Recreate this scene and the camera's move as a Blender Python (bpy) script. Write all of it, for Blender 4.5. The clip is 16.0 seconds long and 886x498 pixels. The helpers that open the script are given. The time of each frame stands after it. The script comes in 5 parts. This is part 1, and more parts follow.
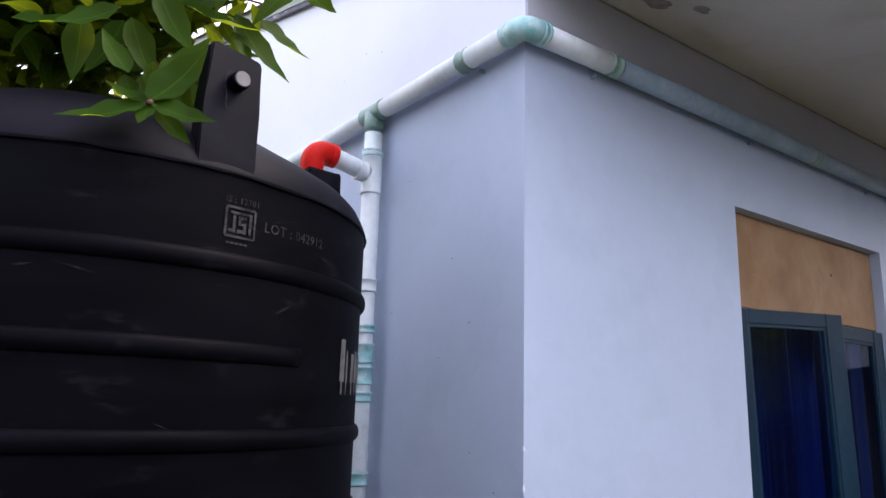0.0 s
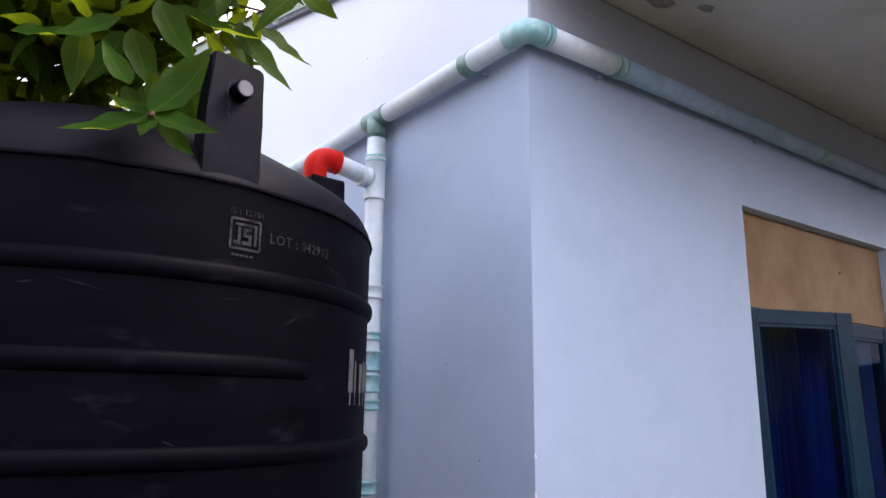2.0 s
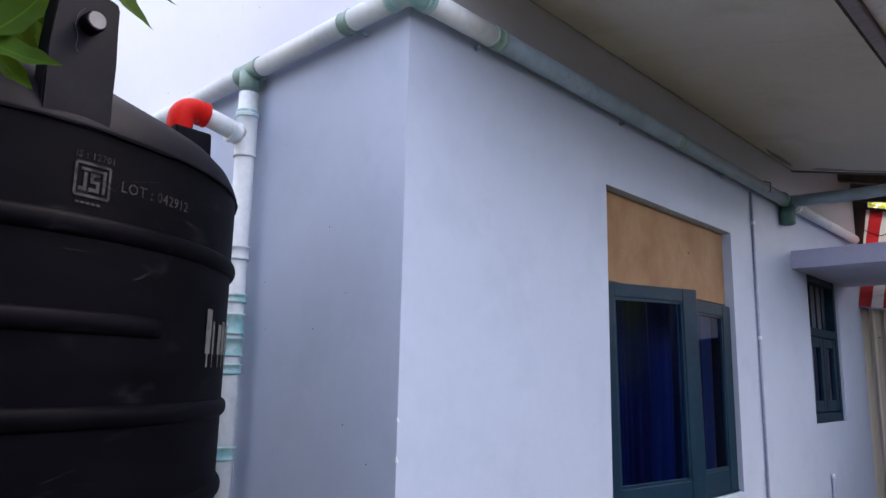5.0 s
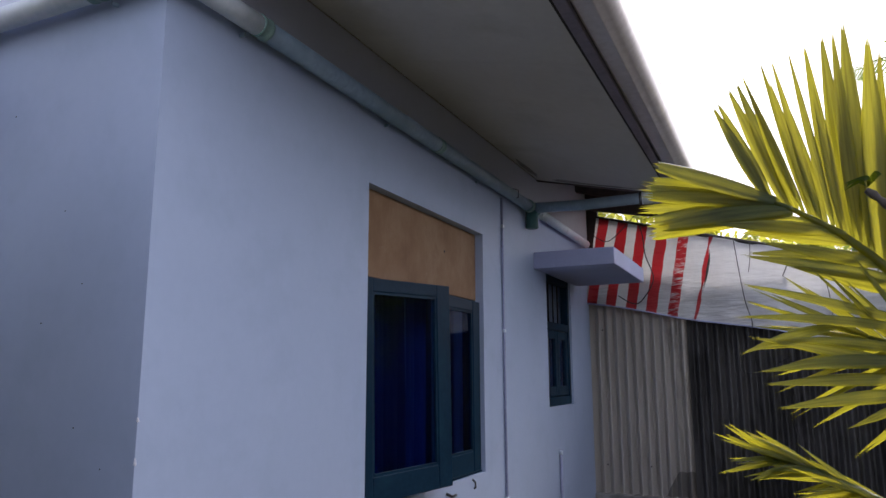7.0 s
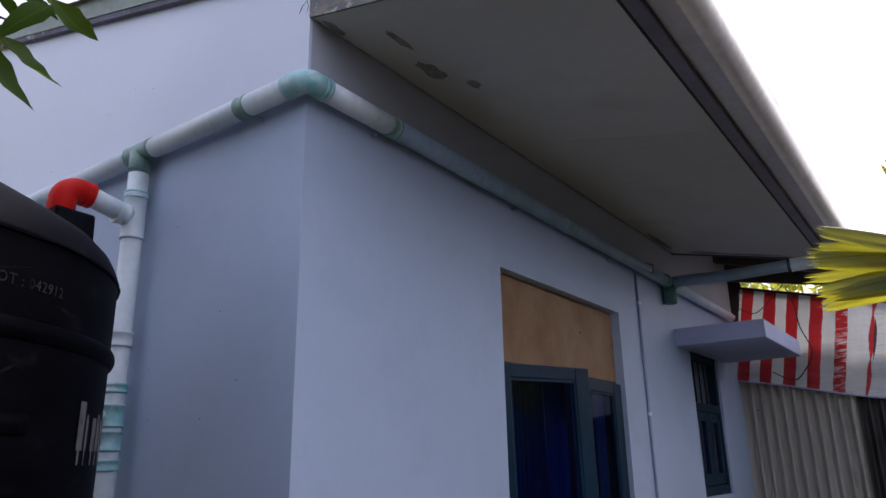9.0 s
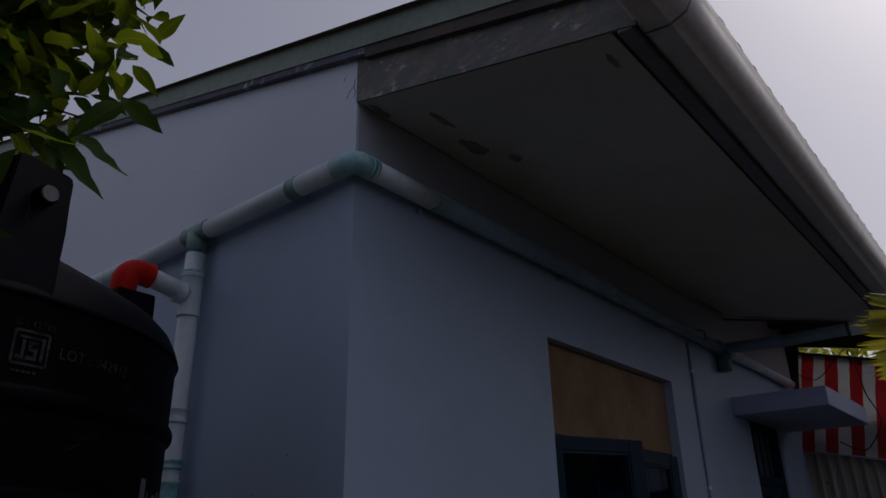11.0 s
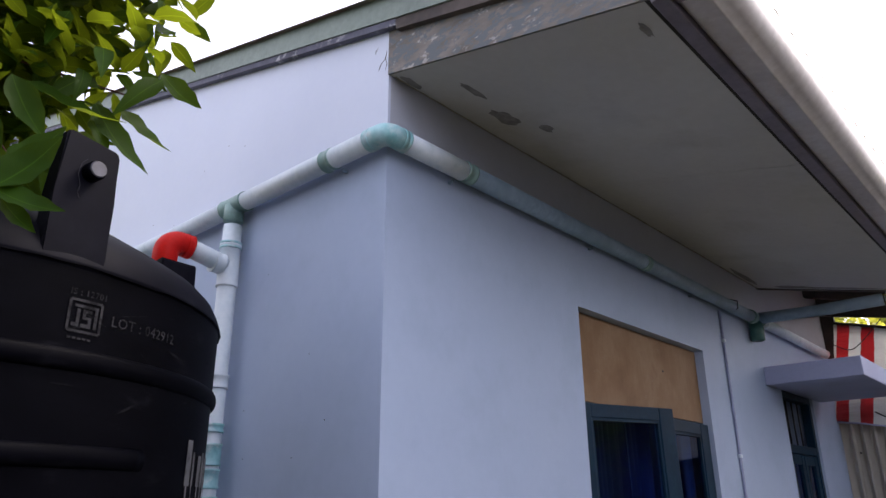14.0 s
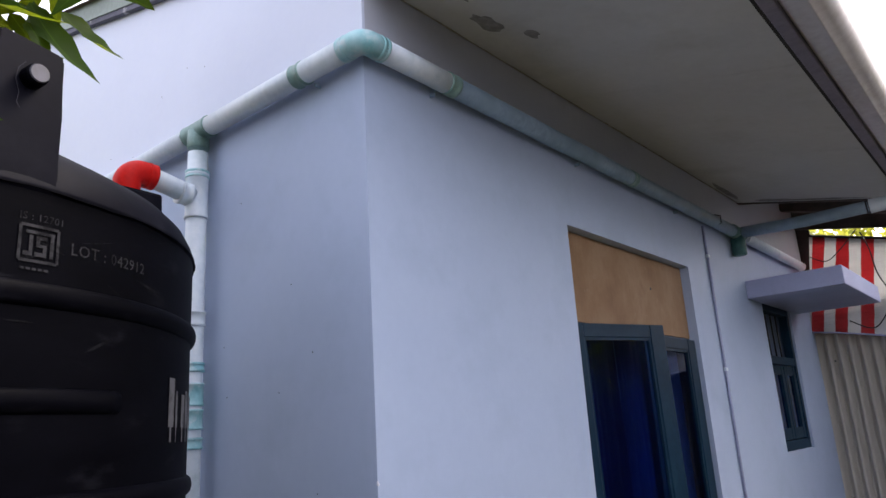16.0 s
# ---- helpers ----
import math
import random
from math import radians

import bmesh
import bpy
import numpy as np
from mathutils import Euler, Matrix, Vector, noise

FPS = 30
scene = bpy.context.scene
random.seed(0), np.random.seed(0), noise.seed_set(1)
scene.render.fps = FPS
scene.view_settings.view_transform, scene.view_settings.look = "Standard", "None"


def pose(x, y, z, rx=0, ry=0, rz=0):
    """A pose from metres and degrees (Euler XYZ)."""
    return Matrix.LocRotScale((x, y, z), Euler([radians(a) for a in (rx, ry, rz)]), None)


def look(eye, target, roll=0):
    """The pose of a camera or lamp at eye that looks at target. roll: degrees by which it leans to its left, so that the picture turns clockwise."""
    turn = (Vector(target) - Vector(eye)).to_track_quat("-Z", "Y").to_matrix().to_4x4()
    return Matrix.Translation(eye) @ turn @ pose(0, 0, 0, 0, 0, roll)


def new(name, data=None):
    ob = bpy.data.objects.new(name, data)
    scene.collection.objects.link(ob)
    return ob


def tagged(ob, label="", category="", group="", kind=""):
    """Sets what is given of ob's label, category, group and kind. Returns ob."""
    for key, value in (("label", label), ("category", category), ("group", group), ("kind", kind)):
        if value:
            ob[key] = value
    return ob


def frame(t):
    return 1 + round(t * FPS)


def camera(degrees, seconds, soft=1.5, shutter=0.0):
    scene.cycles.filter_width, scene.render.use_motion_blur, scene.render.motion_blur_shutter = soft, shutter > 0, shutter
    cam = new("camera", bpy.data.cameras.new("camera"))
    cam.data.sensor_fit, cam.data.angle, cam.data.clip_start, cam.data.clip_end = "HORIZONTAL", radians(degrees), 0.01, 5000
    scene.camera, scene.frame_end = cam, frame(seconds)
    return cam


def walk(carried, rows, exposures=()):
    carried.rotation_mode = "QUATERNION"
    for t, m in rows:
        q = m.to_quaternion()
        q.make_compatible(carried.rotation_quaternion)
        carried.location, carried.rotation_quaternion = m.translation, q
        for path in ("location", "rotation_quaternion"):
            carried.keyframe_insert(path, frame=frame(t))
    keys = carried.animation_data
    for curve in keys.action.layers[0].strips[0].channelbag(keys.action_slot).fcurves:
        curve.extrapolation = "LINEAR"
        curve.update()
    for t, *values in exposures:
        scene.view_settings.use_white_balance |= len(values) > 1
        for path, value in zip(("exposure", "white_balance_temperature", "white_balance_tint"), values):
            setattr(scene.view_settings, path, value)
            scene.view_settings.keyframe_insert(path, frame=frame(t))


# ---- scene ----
cam = camera(64.5, 16.0)
PATH = [
    (0, (1.549, -1.432, 1.373), (-0.032, -0.284, 1.8), 1.7),
    (0.5, (1.505, -1.421, 1.397), (-0.06, -0.256, 1.838), 0.5),
    (1, (1.507, -1.428, 1.395), (-0.053, -0.253, 1.825), 0.7),
    (1.5, (1.52, -1.431, 1.396), (-0.054, -0.28, 1.837), 0.8),
    (2, (1.526, -1.431, 1.39), (-0.058, -0.289, 1.822), 0.7),
    (2.5, (1.52, -1.421, 1.389), (-0.08, -0.291, 1.793), 0.4),
    (3, (1.529, -1.416, 1.391), (-0.092, -0.322, 1.808), 0.4),
    (5.5, (1.521, -1.404, 1.374), (0.257, 0.11, 1.708), 1.1),
    (6, (1.542, -1.405, 1.373), (0.388, 0.198, 1.688), 0.8),
    (6.5, (1.564, -1.465, 1.381), (0.581, 0.249, 1.693), 0.7),
    (7, (1.576, -1.407, 1.373), (0.736, 0.375, 1.718), -0.2),
    (7.5, (1.577, -1.378, 1.379), (0.811, 0.437, 1.722), -1.0),
    (8, (1.578, -1.383, 1.376), (0.655, 0.35, 1.753), -1.5),
    (8.5, (1.554, -1.388, 1.359), (0.501, 0.24, 1.848), -1.9),
    (9, (1.548, -1.405, 1.381), (0.429, 0.149, 1.959), -1.0),
    (11.5, (1.572, -1.435, 1.378), (0.38, -0.026, 2.15), -1.0),
    (12, (1.569, -1.434, 1.375), (0.341, -0.033, 2.103), -0.7),
    (12.5, (1.577, -1.453, 1.371), (0.342, -0.049, 2.082), -0.6),
    (13, (1.577, -1.456, 1.371), (0.327, -0.063, 2.076), -0.4),
    (13.5, (1.581, -1.464, 1.376), (0.323, -0.068, 2.062), -0.2),
    (14, (1.586, -1.463, 1.371), (0.323, -0.072, 2.057), -0.3),
    (14.5, (1.574, -1.459, 1.372), (0.302, -0.064, 2.032), -0.4),
    (15, (1.541, -1.438, 1.376), (0.29, -0.009, 2.002), -0.3),
    (15.5, (1.484, -1.436, 1.382), (0.237, 0.011, 1.976), -0.3),
    (16, (1.432, -1.39, 1.37), (0.196, 0.099, 1.876), -3.5),
]
EXPOSURE = [(t, stops, kelvin, 14.0 if t < 15.4 else 12.5) for t, stops, kelvin in (
    (0, 2.6, 6950), (3.2, 2.6, 6950), (5.3, 2.52, 6950), (6, 2.4, 6950), (6.5, 2.25, 6700), (7, 1.65, 6500), (7.5, 1.45, 6450), (8, 1.4, 6450), (9, 1.45, 6450), (9.2, 1.45, 6450),
    (11.3, -0.95, 6400), (11.5, -0.6, 6400), (12, 0.5, 6500), (12.5, 1.27, 6600), (13, 1.65, 6700), (14.5, 2.02, 6800), (15.5, 2.15, 6900), (16, 2.2, 6900))]
walk(cam, [(t, look(eye, target, roll)) for t, eye, target, roll in PATH], EXPOSURE)

# ---- world and sun ----
SUN_EL, SUN_AZ = 50.0, 25.0          # the veiled sun stands beyond the palm
world = bpy.data.worlds.new("sky")
scene.world = world
world.use_nodes = True
wn, wl = world.node_tree.nodes, world.node_tree.links
sky = wn.new("ShaderNodeTexSky")
sky.sky_type, sky.sun_disc = "NISHITA", False
sky.sun_elevation, sky.sun_rotation = radians(SUN_EL), radians(SUN_AZ)
sky.dust_density = 5.0
veil = wn.new("ShaderNodeHueSaturation")      # thin cloud takes most of the blue
veil.inputs["Saturation"].default_value = 0.55
wl.new(sky.outputs[0], veil.inputs["Color"])
cloud = wn.new("ShaderNodeMix")                # a thin even cloud layer over the clear sky
cloud.data_type = "RGBA"
cloud.inputs[0].default_value = 0.35
cloud.inputs[7].default_value = (3.4, 3.35, 4.3, 1)
wl.new(veil.outputs[0], cloud.inputs[6])
wl.new(cloud.outputs[2], wn["Background"].inputs[0])
wn["Background"].inputs[1].default_value = 0.15
sun_data = bpy.data.lights.new("sun", "SUN")
sun_data.energy, sun_data.angle, sun_data.color = 0.9, radians(25), (1.0, 0.95, 0.88)
sun = new("sun", sun_data)
saz, sel = radians(SUN_AZ), radians(SUN_EL)
sun_way = Vector((math.sin(saz) * math.cos(sel), math.cos(saz) * math.cos(sel), math.sin(sel)))
sun.matrix_world = look(sun_way * 30, (0, 0, 0))

# ---- materials ----


def nodes_of(name):
    m = bpy.data.materials.new(name)
    m.use_nodes = True
    return m, m.node_tree.nodes, m.node_tree.links


def ramp(n, l, fac, stops):
    r = n.new("ShaderNodeValToRGB")
    while len(r.color_ramp.elements) < len(stops):
        r.color_ramp.elements.new(0.5)
    for e, (p, c) in zip(r.color_ramp.elements, stops):
        e.position, e.color = p, (*c, 1)
    l.new(fac, r.inputs[0])
    return r.outputs[0]


def noise_of(n, l, scale, detail=4.0, stretch=(1, 1, 1), rough=0.55, space="Object"):
    tc, mp, t = n.new("ShaderNodeTexCoord"), n.new("ShaderNodeMapping"), n.new("ShaderNodeTexNoise")
    mp.inputs["Scale"].default_value = stretch
    t.inputs["Scale"].default_value, t.inputs["Detail"].default_value, t.inputs["Roughness"].default_value = scale, detail, rough
    l.new(tc.outputs[space], mp.inputs[0])
    l.new(mp.outputs[0], t.inputs["Vector"])
    return t.outputs["Fac"]


def mix(n, l, fac, a, b, mode="MIX"):
    m = n.new("ShaderNodeMix")
    m.data_type, m.blend_type = "RGBA", mode
    for sock, v in ((m.inputs[0], fac), (m.inputs[6], a), (m.inputs[7], b)):
        if isinstance(v, (int, float)):
            sock.default_value = v
        elif isinstance(v, tuple):
            sock.default_value = (*v, 1)
        else:
            l.new(v, sock)
    return m.outputs[2]


def bump(n, l, height, strength, dist, out):
    b = n.new("ShaderNodeBump")
    b.inputs["Strength"].default_value, b.inputs["Distance"].default_value = strength, dist
    l.new(height, b.inputs["Height"])
    l.new(b.outputs[0], out)


def surface(name, dark, light, scale, rough=0.6, fine=60.0, bumps=0.15, dist=0.003, stain=None, stain_scale=2.0, stain_amount=(0.55, 0.75),
            stretch=(1, 1, 1), metal=0.0, spec=0.5, space="Object", grit=0.12):
    """A painted, moulded or cast surface: two tones at a wide scale, a fine grain in relief, and stains of a third tone."""
    m, n, l = nodes_of(name)
    b = n["Principled BSDF"]
    col = ramp(n, l, noise_of(n, l, scale, 5, stretch, space=space), [(0.3, dark), (0.7, light)])
    grain = noise_of(n, l, fine, 6, stretch, space=space)
    col = mix(n, l, grit, col, ramp(n, l, grain, [(0.3, (0, 0, 0)), (0.7, (1, 1, 1))]), "OVERLAY")
    if stain:
        s = noise_of(n, l, stain_scale, 8, stretch, 0.65, space)
        k = ramp(n, l, s, [(stain_amount[0], (0, 0, 0)), (stain_amount[1], (1, 1, 1))])
        col = mix(n, l, k, col, stain)
    l.new(col, b.inputs["Base Color"])
    b.inputs["Roughness"].default_value, b.inputs["Metallic"].default_value = rough, metal
    b.inputs["Specular IOR Level"].default_value = spec
    bump(n, l, grain, bumps, dist, b.inputs["Normal"])
    return m


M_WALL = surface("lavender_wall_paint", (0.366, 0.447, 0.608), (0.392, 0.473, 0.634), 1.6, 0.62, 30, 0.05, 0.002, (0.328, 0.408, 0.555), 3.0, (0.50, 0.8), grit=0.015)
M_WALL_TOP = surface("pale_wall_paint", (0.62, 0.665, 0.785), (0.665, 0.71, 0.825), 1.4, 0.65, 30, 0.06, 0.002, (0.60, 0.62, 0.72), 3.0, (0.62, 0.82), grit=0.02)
# house wall paint greyed to carry the shade under the eave
M_WALL_EAVE_SHADE = surface("eave_shade_grey", (0.43, 0.44, 0.50), (0.48, 0.49, 0.55), 1.4, 0.7, 30, 0.06, 0.002, (0.38, 0.38, 0.42), 3.0, (0.6, 0.8), grit=0.02)
M_SLAB = surface("lavender_concrete", (0.34, 0.375, 0.56), (0.385, 0.42, 0.61), 3.0, 0.7, 50, 0.12, 0.002, (0.31, 0.34, 0.49), 4.0, (0.55, 0.8), grit=0.03)
M_PVC = surface("white_pvc", (0.60, 0.68, 0.74), (0.70, 0.77, 0.82), 5, 0.38, 40, 0.05, 0.001, (0.50, 0.60, 0.63), 6.0, (0.56, 0.72))
# darker, bluer tone than the white pvc
M_PVC_E = surface("dull_blue_grey_pvc", (0.19, 0.28, 0.36), (0.27, 0.36, 0.45), 4, 0.45, 40, 0.08, 0.001, (0.15, 0.23, 0.26), 5.0, (0.5, 0.72))
M_FIT = surface("grey_green_pvc_fitting", (0.15, 0.27, 0.25), (0.24, 0.37, 0.34), 9, 0.42, 60, 0.06, 0.001, (0.10, 0.19, 0.17), 14, (0.5, 0.7))
M_TEAL = surface("teal_primer_on_pvc", (0.20, 0.50, 0.54), (0.42, 0.66, 0.70), 14, 0.42, 60, 0.06, 0.001, (0.58, 0.70, 0.72), 16, (0.52, 0.66))
M_RED = surface("red_pvc", (0.55, 0.008, 0.005), (0.66, 0.013, 0.009), 8, 0.5, 60, 0.04, 0.001, spec=0.15)
M_DARKPVC = surface("dark_green_pvc_stub", (0.03, 0.10, 0.10), (0.05, 0.15, 0.14), 9, 0.45, 60, 0.05, 0.001)
M_TANK = surface("black_polyethylene", (0.0008, 0.0008, 0.0019), (0.0024, 0.0024, 0.0044), 4.0, 0.52, 35, 0.14, 0.002, (0.015, 0.015, 0.020), 5.5, (0.58, 0.80), stretch=(1, 1, 3), spec=0.025)
M_TANK_TOP = surface("dusty_black_polyethylene", (0.0020, 0.0020, 0.0046), (0.0042, 0.0042, 0.0088), 3.5, 0.58, 45, 0.12, 0.002, (0.014, 0.014, 0.020), 4.0, (0.56, 0.85), spec=0.05)
M_PRINT = surface("worn_white_print", (0.018, 0.018, 0.022), (0.040, 0.040, 0.045), 20, 0.6, 90, 0.05, 0.001, (0.005, 0.005, 0.007), 45, (0.44, 0.58), spec=0.1)
M_CAP = surface("grey_bolt", (0.022, 0.022, 0.032), (0.055, 0.055, 0.078), 20, 0.6, 90, 0.1, 0.001)
M_FRAME = surface("blue_green_gloss_paint", (0.005, 0.022, 0.044), (0.008, 0.030, 0.056), 4, 0.42, 50, 0.12, 0.001, (0.009, 0.038, 0.060), 8, (0.55, 0.75), spec=0.12)
M_SOFFIT = surface("grey_soffit_board", (0.50, 0.485, 0.46), (0.56, 0.545, 0.515), 1.2, 0.8, 25, 0.02, 0.001, (0.40, 0.385, 0.345), 1.7, (0.55, 0.8), grit=0.03)
M_STAINED = surface("yellowed_soffit_edge", (0.30, 0.26, 0.19), (0.40, 0.36, 0.27), 20, 0.85, 60, 0.3, 0.002, (0.20, 0.17, 0.13), 25, (0.5, 0.65))
M_FLAKE = surface("bare_damp_patch", (0.17, 0.16, 0.15), (0.30, 0.285, 0.265), 18, 0.9, 60, 0.4, 0.002)
M_FASCIA = surface("mauve_fascia_paint", (0.16, 0.14, 0.18), (0.24, 0.21, 0.26), 3, 0.5, 40, 0.2, 0.002)
M_DARKWOOD = surface("old_dark_timber", (0.05, 0.041, 0.038), (0.11, 0.088, 0.078), 5, 0.85, 50, 0.4, 0.003, (0.11, 0.085, 0.066), 6, (0.55, 0.7))
M_RUST = surface("rusted_roof_sheet", (0.12, 0.075, 0.06), (0.20, 0.14, 0.115), 4, 0.85, 40, 0.3, 0.002, (0.15, 0.135, 0.12), 5, (0.52, 0.7))
M_BARGE = surface("grey_green_flashing", (0.155, 0.20, 0.165), (0.21, 0.26, 0.215), 2, 0.5, 40, 0.15, 0.002, (0.11, 0.14, 0.115), 3, (0.55, 0.75))
M_BARGE_LIP = surface("tarred_flashing_lip", (0.04, 0.04, 0.06), (0.10, 0.10, 0.14), 6, 0.7, 60, 0.5, 0.004, (0.45, 0.44, 0.46), 9, (0.58, 0.66))
M_GUTTER = surface("pale_gutter_metal", (0.54, 0.49, 0.47), (0.62, 0.57, 0.55), 2, 0.33, 30, 0.04, 0.001, (0.38, 0.34, 0.33), 4, (0.55, 0.8))
M_CONCRETE = surface("grey_concrete", (0.20, 0.19, 0.18), (0.31, 0.30, 0.28), 3, 0.85, 40, 0.4, 0.004, (0.12, 0.12, 0.11), 4, (0.5, 0.7))
# blue-grey of the added screen walls, kept dark to return little light
M_SCREEN = surface("dark_screen_render", (0.055, 0.058, 0.080), (0.085, 0.088, 0.115), 1.5, 0.9, 30, 0.4, 0.004, (0.035, 0.042, 0.045), 1.5, (0.45, 0.65))
M_GROUND = surface("mossy_yard_soil", (0.045, 0.044, 0.024), (0.070, 0.066, 0.040), 1.2, 0.95, 25, 0.8, 0.02, (0.075, 0.066, 0.048), 1.0, (0.55, 0.7))
M_CABLE = surface("black_cable", (0.010, 0.010, 0.013), (0.02, 0.02, 0.024), 10, 0.5)
M_CONDUIT = surface("mauve_conduit", (0.27, 0.30, 0.44), (0.33, 0.36, 0.52), 6, 0.5)
M_BARK = surface("brown_bark", (0.030, 0.026, 0.022), (0.072, 0.062, 0.053), 12, 0.85, 60, 0.6, 0.004)
M_TWIG = surface("reddish_twig", (0.030, 0.013, 0.010), (0.06, 0.025, 0.018), 20, 0.8, spec=0.1)
M_CURTAIN = surface("navy_curtain", (0.003, 0.012, 0.055), (0.007, 0.026, 0.11), 5, 0.9, stretch=(1, 1, 0.2))
# brighter cloth carries the reflection in the ajar pane's right half
M_CURTAIN_BRIGHT = surface("reflection_bright_curtain", (0.006, 0.032, 0.105), (0.010, 0.050, 0.165), 5, 0.9, stretch=(1, 1, 0.2))
M_ROOM = surface("dim_room_plaster", (0.22, 0.24, 0.34), (0.28, 0.30, 0.40), 2, 0.9)
# near black: dark timber, and painted-in shade of gaps, holes and the shed inside
M_PIT = surface("dark_timber_and_gap_shade", (0.02, 0.018, 0.017), (0.045, 0.04, 0.036), 5, 0.9)


def plywood():
    m, n, l = nodes_of("varnish_free_plywood")
    b = n["Principled BSDF"]
    wide = noise_of(n, l, 3.4, 7, (1, 1.3, 1), 0.62)
    grain = noise_of(n, l, 14, 6, (1, 9, 0.7), 0.6)
    col = ramp(n, l, wide, [(0.25, (0.17, 0.083, 0.036)), (0.45, (0.235, 0.128, 0.062)), (0.6, (0.29, 0.178, 0.10)), (0.78, (0.195, 0.092, 0.045))])
    col = mix(n, l, 0.16, col, ramp(n, l, grain, [(0.35, (0.235, 0.135, 0.066)), (0.65, (0.32, 0.205, 0.115))]))
    smear = ramp(n, l, noise_of(n, l, 5, 8, (1, 1, 2.2), 0.7), [(0.62, (0, 0, 0)), (0.72, (1, 1, 1))])
    col = mix(n, l, smear, col, (0.30, 0.208, 0.136))
    l.new(col, b.inputs["Base Color"])
    b.inputs["Roughness"].default_value = 0.75
    bump(n, l, grain, 0.2, 0.001, b.inputs["Normal"])
    return m


def peeling():
    m, n, l = nodes_of("peeling_board_paint")
    b = n["Principled BSDF"]
    wood = ramp(n, l, noise_of(n, l, 7, 6, (1, 1, 3)), [(0.3, (0.13, 0.115, 0.10)), (0.7, (0.25, 0.225, 0.20))])
    flake = noise_of(n, l, 19, 9, (0.8, 1, 1.7), 0.72)
    col = mix(n, l, ramp(n, l, flake, [(0.48, (0, 0, 0)), (0.52, (1, 1, 1))]), wood, (0.14, 0.155, 0.165))
    col = mix(n, l, ramp(n, l, noise_of(n, l, 9, 9, (1, 1, 1.8), 0.74), [(0.57, (0, 0, 0)), (0.62, (1, 1, 1))]), col, (0.42, 0.395, 0.365))
    l.new(col, b.inputs["Base Color"])
    b.inputs["Roughness"].default_value = 0.85
    bump(n, l, flake, 0.6, 0.004, b.inputs["Normal"])
    return m


def tinted_glass():
    m, n, l = nodes_of("blue_tinted_glass")
    b = n["Principled BSDF"]
    b.inputs["Base Color"].default_value = (0.15, 0.34, 0.80, 1)
    b.inputs["Roughness"].default_value = 0.03
    b.inputs["Transmission Weight"].default_value = 1.0
    b.inputs["IOR"].default_value = 1.38
    b.inputs["Specular IOR Level"].default_value = 0.5
    return m


def sheet_metal(name, tone, grime):
    m, n, l = nodes_of(name)
    b = n["Principled BSDF"]
    base = ramp(n, l, noise_of(n, l, 2.0, 6, (1, 1, 0.25)), [(0.3, tuple(c * 0.8 for c in tone)), (0.7, tone)])
    soot = ramp(n, l, noise_of(n, l, 1.5, 9, (1.4, 1, 0.55), 0.68), [(grime, (0, 0, 0)), (grime + 0.2, (1, 1, 1))])
    col = mix(n, l, soot, base, (0.028, 0.027, 0.026))
    streak = ramp(n, l, noise_of(n, l, 9, 6, (3, 1, 0.08), 0.6), [(0.58, (0, 0, 0)), (0.75, (1, 1, 1))])
    col = mix(n, l, mix(n, l, 0.6, (0, 0, 0), streak), col, (0.10, 0.085, 0.07))
    l.new(col, b.inputs["Base Color"])
    b.inputs["Roughness"].default_value, b.inputs["Metallic"].default_value = 0.7, 0.15
    bump(n, l, soot, 0.15, 0.002, b.inputs["Normal"])
    return m


def tarpaulin():
    """Woven plastic: red stripes at one end, printed across the cloth, plain white over the rest."""
    m, n, l = nodes_of("striped_tarpaulin")
    b = n["Principled BSDF"]
    at = n.new("ShaderNodeAttribute")
    at.attribute_name = "print"
    wear = ramp(n, l, noise_of(n, l, 11, 8, (1, 1, 5), 0.7), [(0.36, (0, 0, 0)), (0.5, (1, 1, 1))])
    red = mix(n, l, noise_of(n, l, 5, 4), (0.40, 0.012, 0.016), (0.52, 0.03, 0.035))
    white = mix(n, l, ramp(n, l, noise_of(n, l, 3, 8, (1, 1, 0.6), 0.65), [(0.4, (0, 0, 0)), (0.75, (1, 1, 1))]), (0.72, 0.715, 0.71), (0.56, 0.555, 0.545))
    sep = n.new("ShaderNodeSeparateColor")
    l.new(at.outputs["Color"], sep.inputs[0])
    worn = n.new("ShaderNodeMath")
    worn.operation = "MULTIPLY"
    keep = mix(n, l, sep.outputs["Green"], (1, 1, 1), wear)
    l.new(sep.outputs["Red"], worn.inputs[0])
    l.new(keep, worn.inputs[1])
    l.new(mix(n, l, worn.outputs[0], white, red), b.inputs["Base Color"])
    b.inputs["Roughness"].default_value = 0.5
    bump(n, l, noise_of(n, l, 6, 6, (1, 1, 5)), 0.8, 0.03, b.inputs["Normal"])
    tr, mx = n.new("ShaderNodeBsdfTranslucent"), n.new("ShaderNodeMixShader")
    l.new(mix(n, l, worn.outputs[0], white, red), tr.inputs[0])
    mx.inputs[0].default_value = 0.21
    l.new(b.outputs[0], mx.inputs[1])
    l.new(tr.outputs[0], mx.inputs[2])
    l.new(mx.outputs[0], n["Material Output"].inputs[0])
    return m


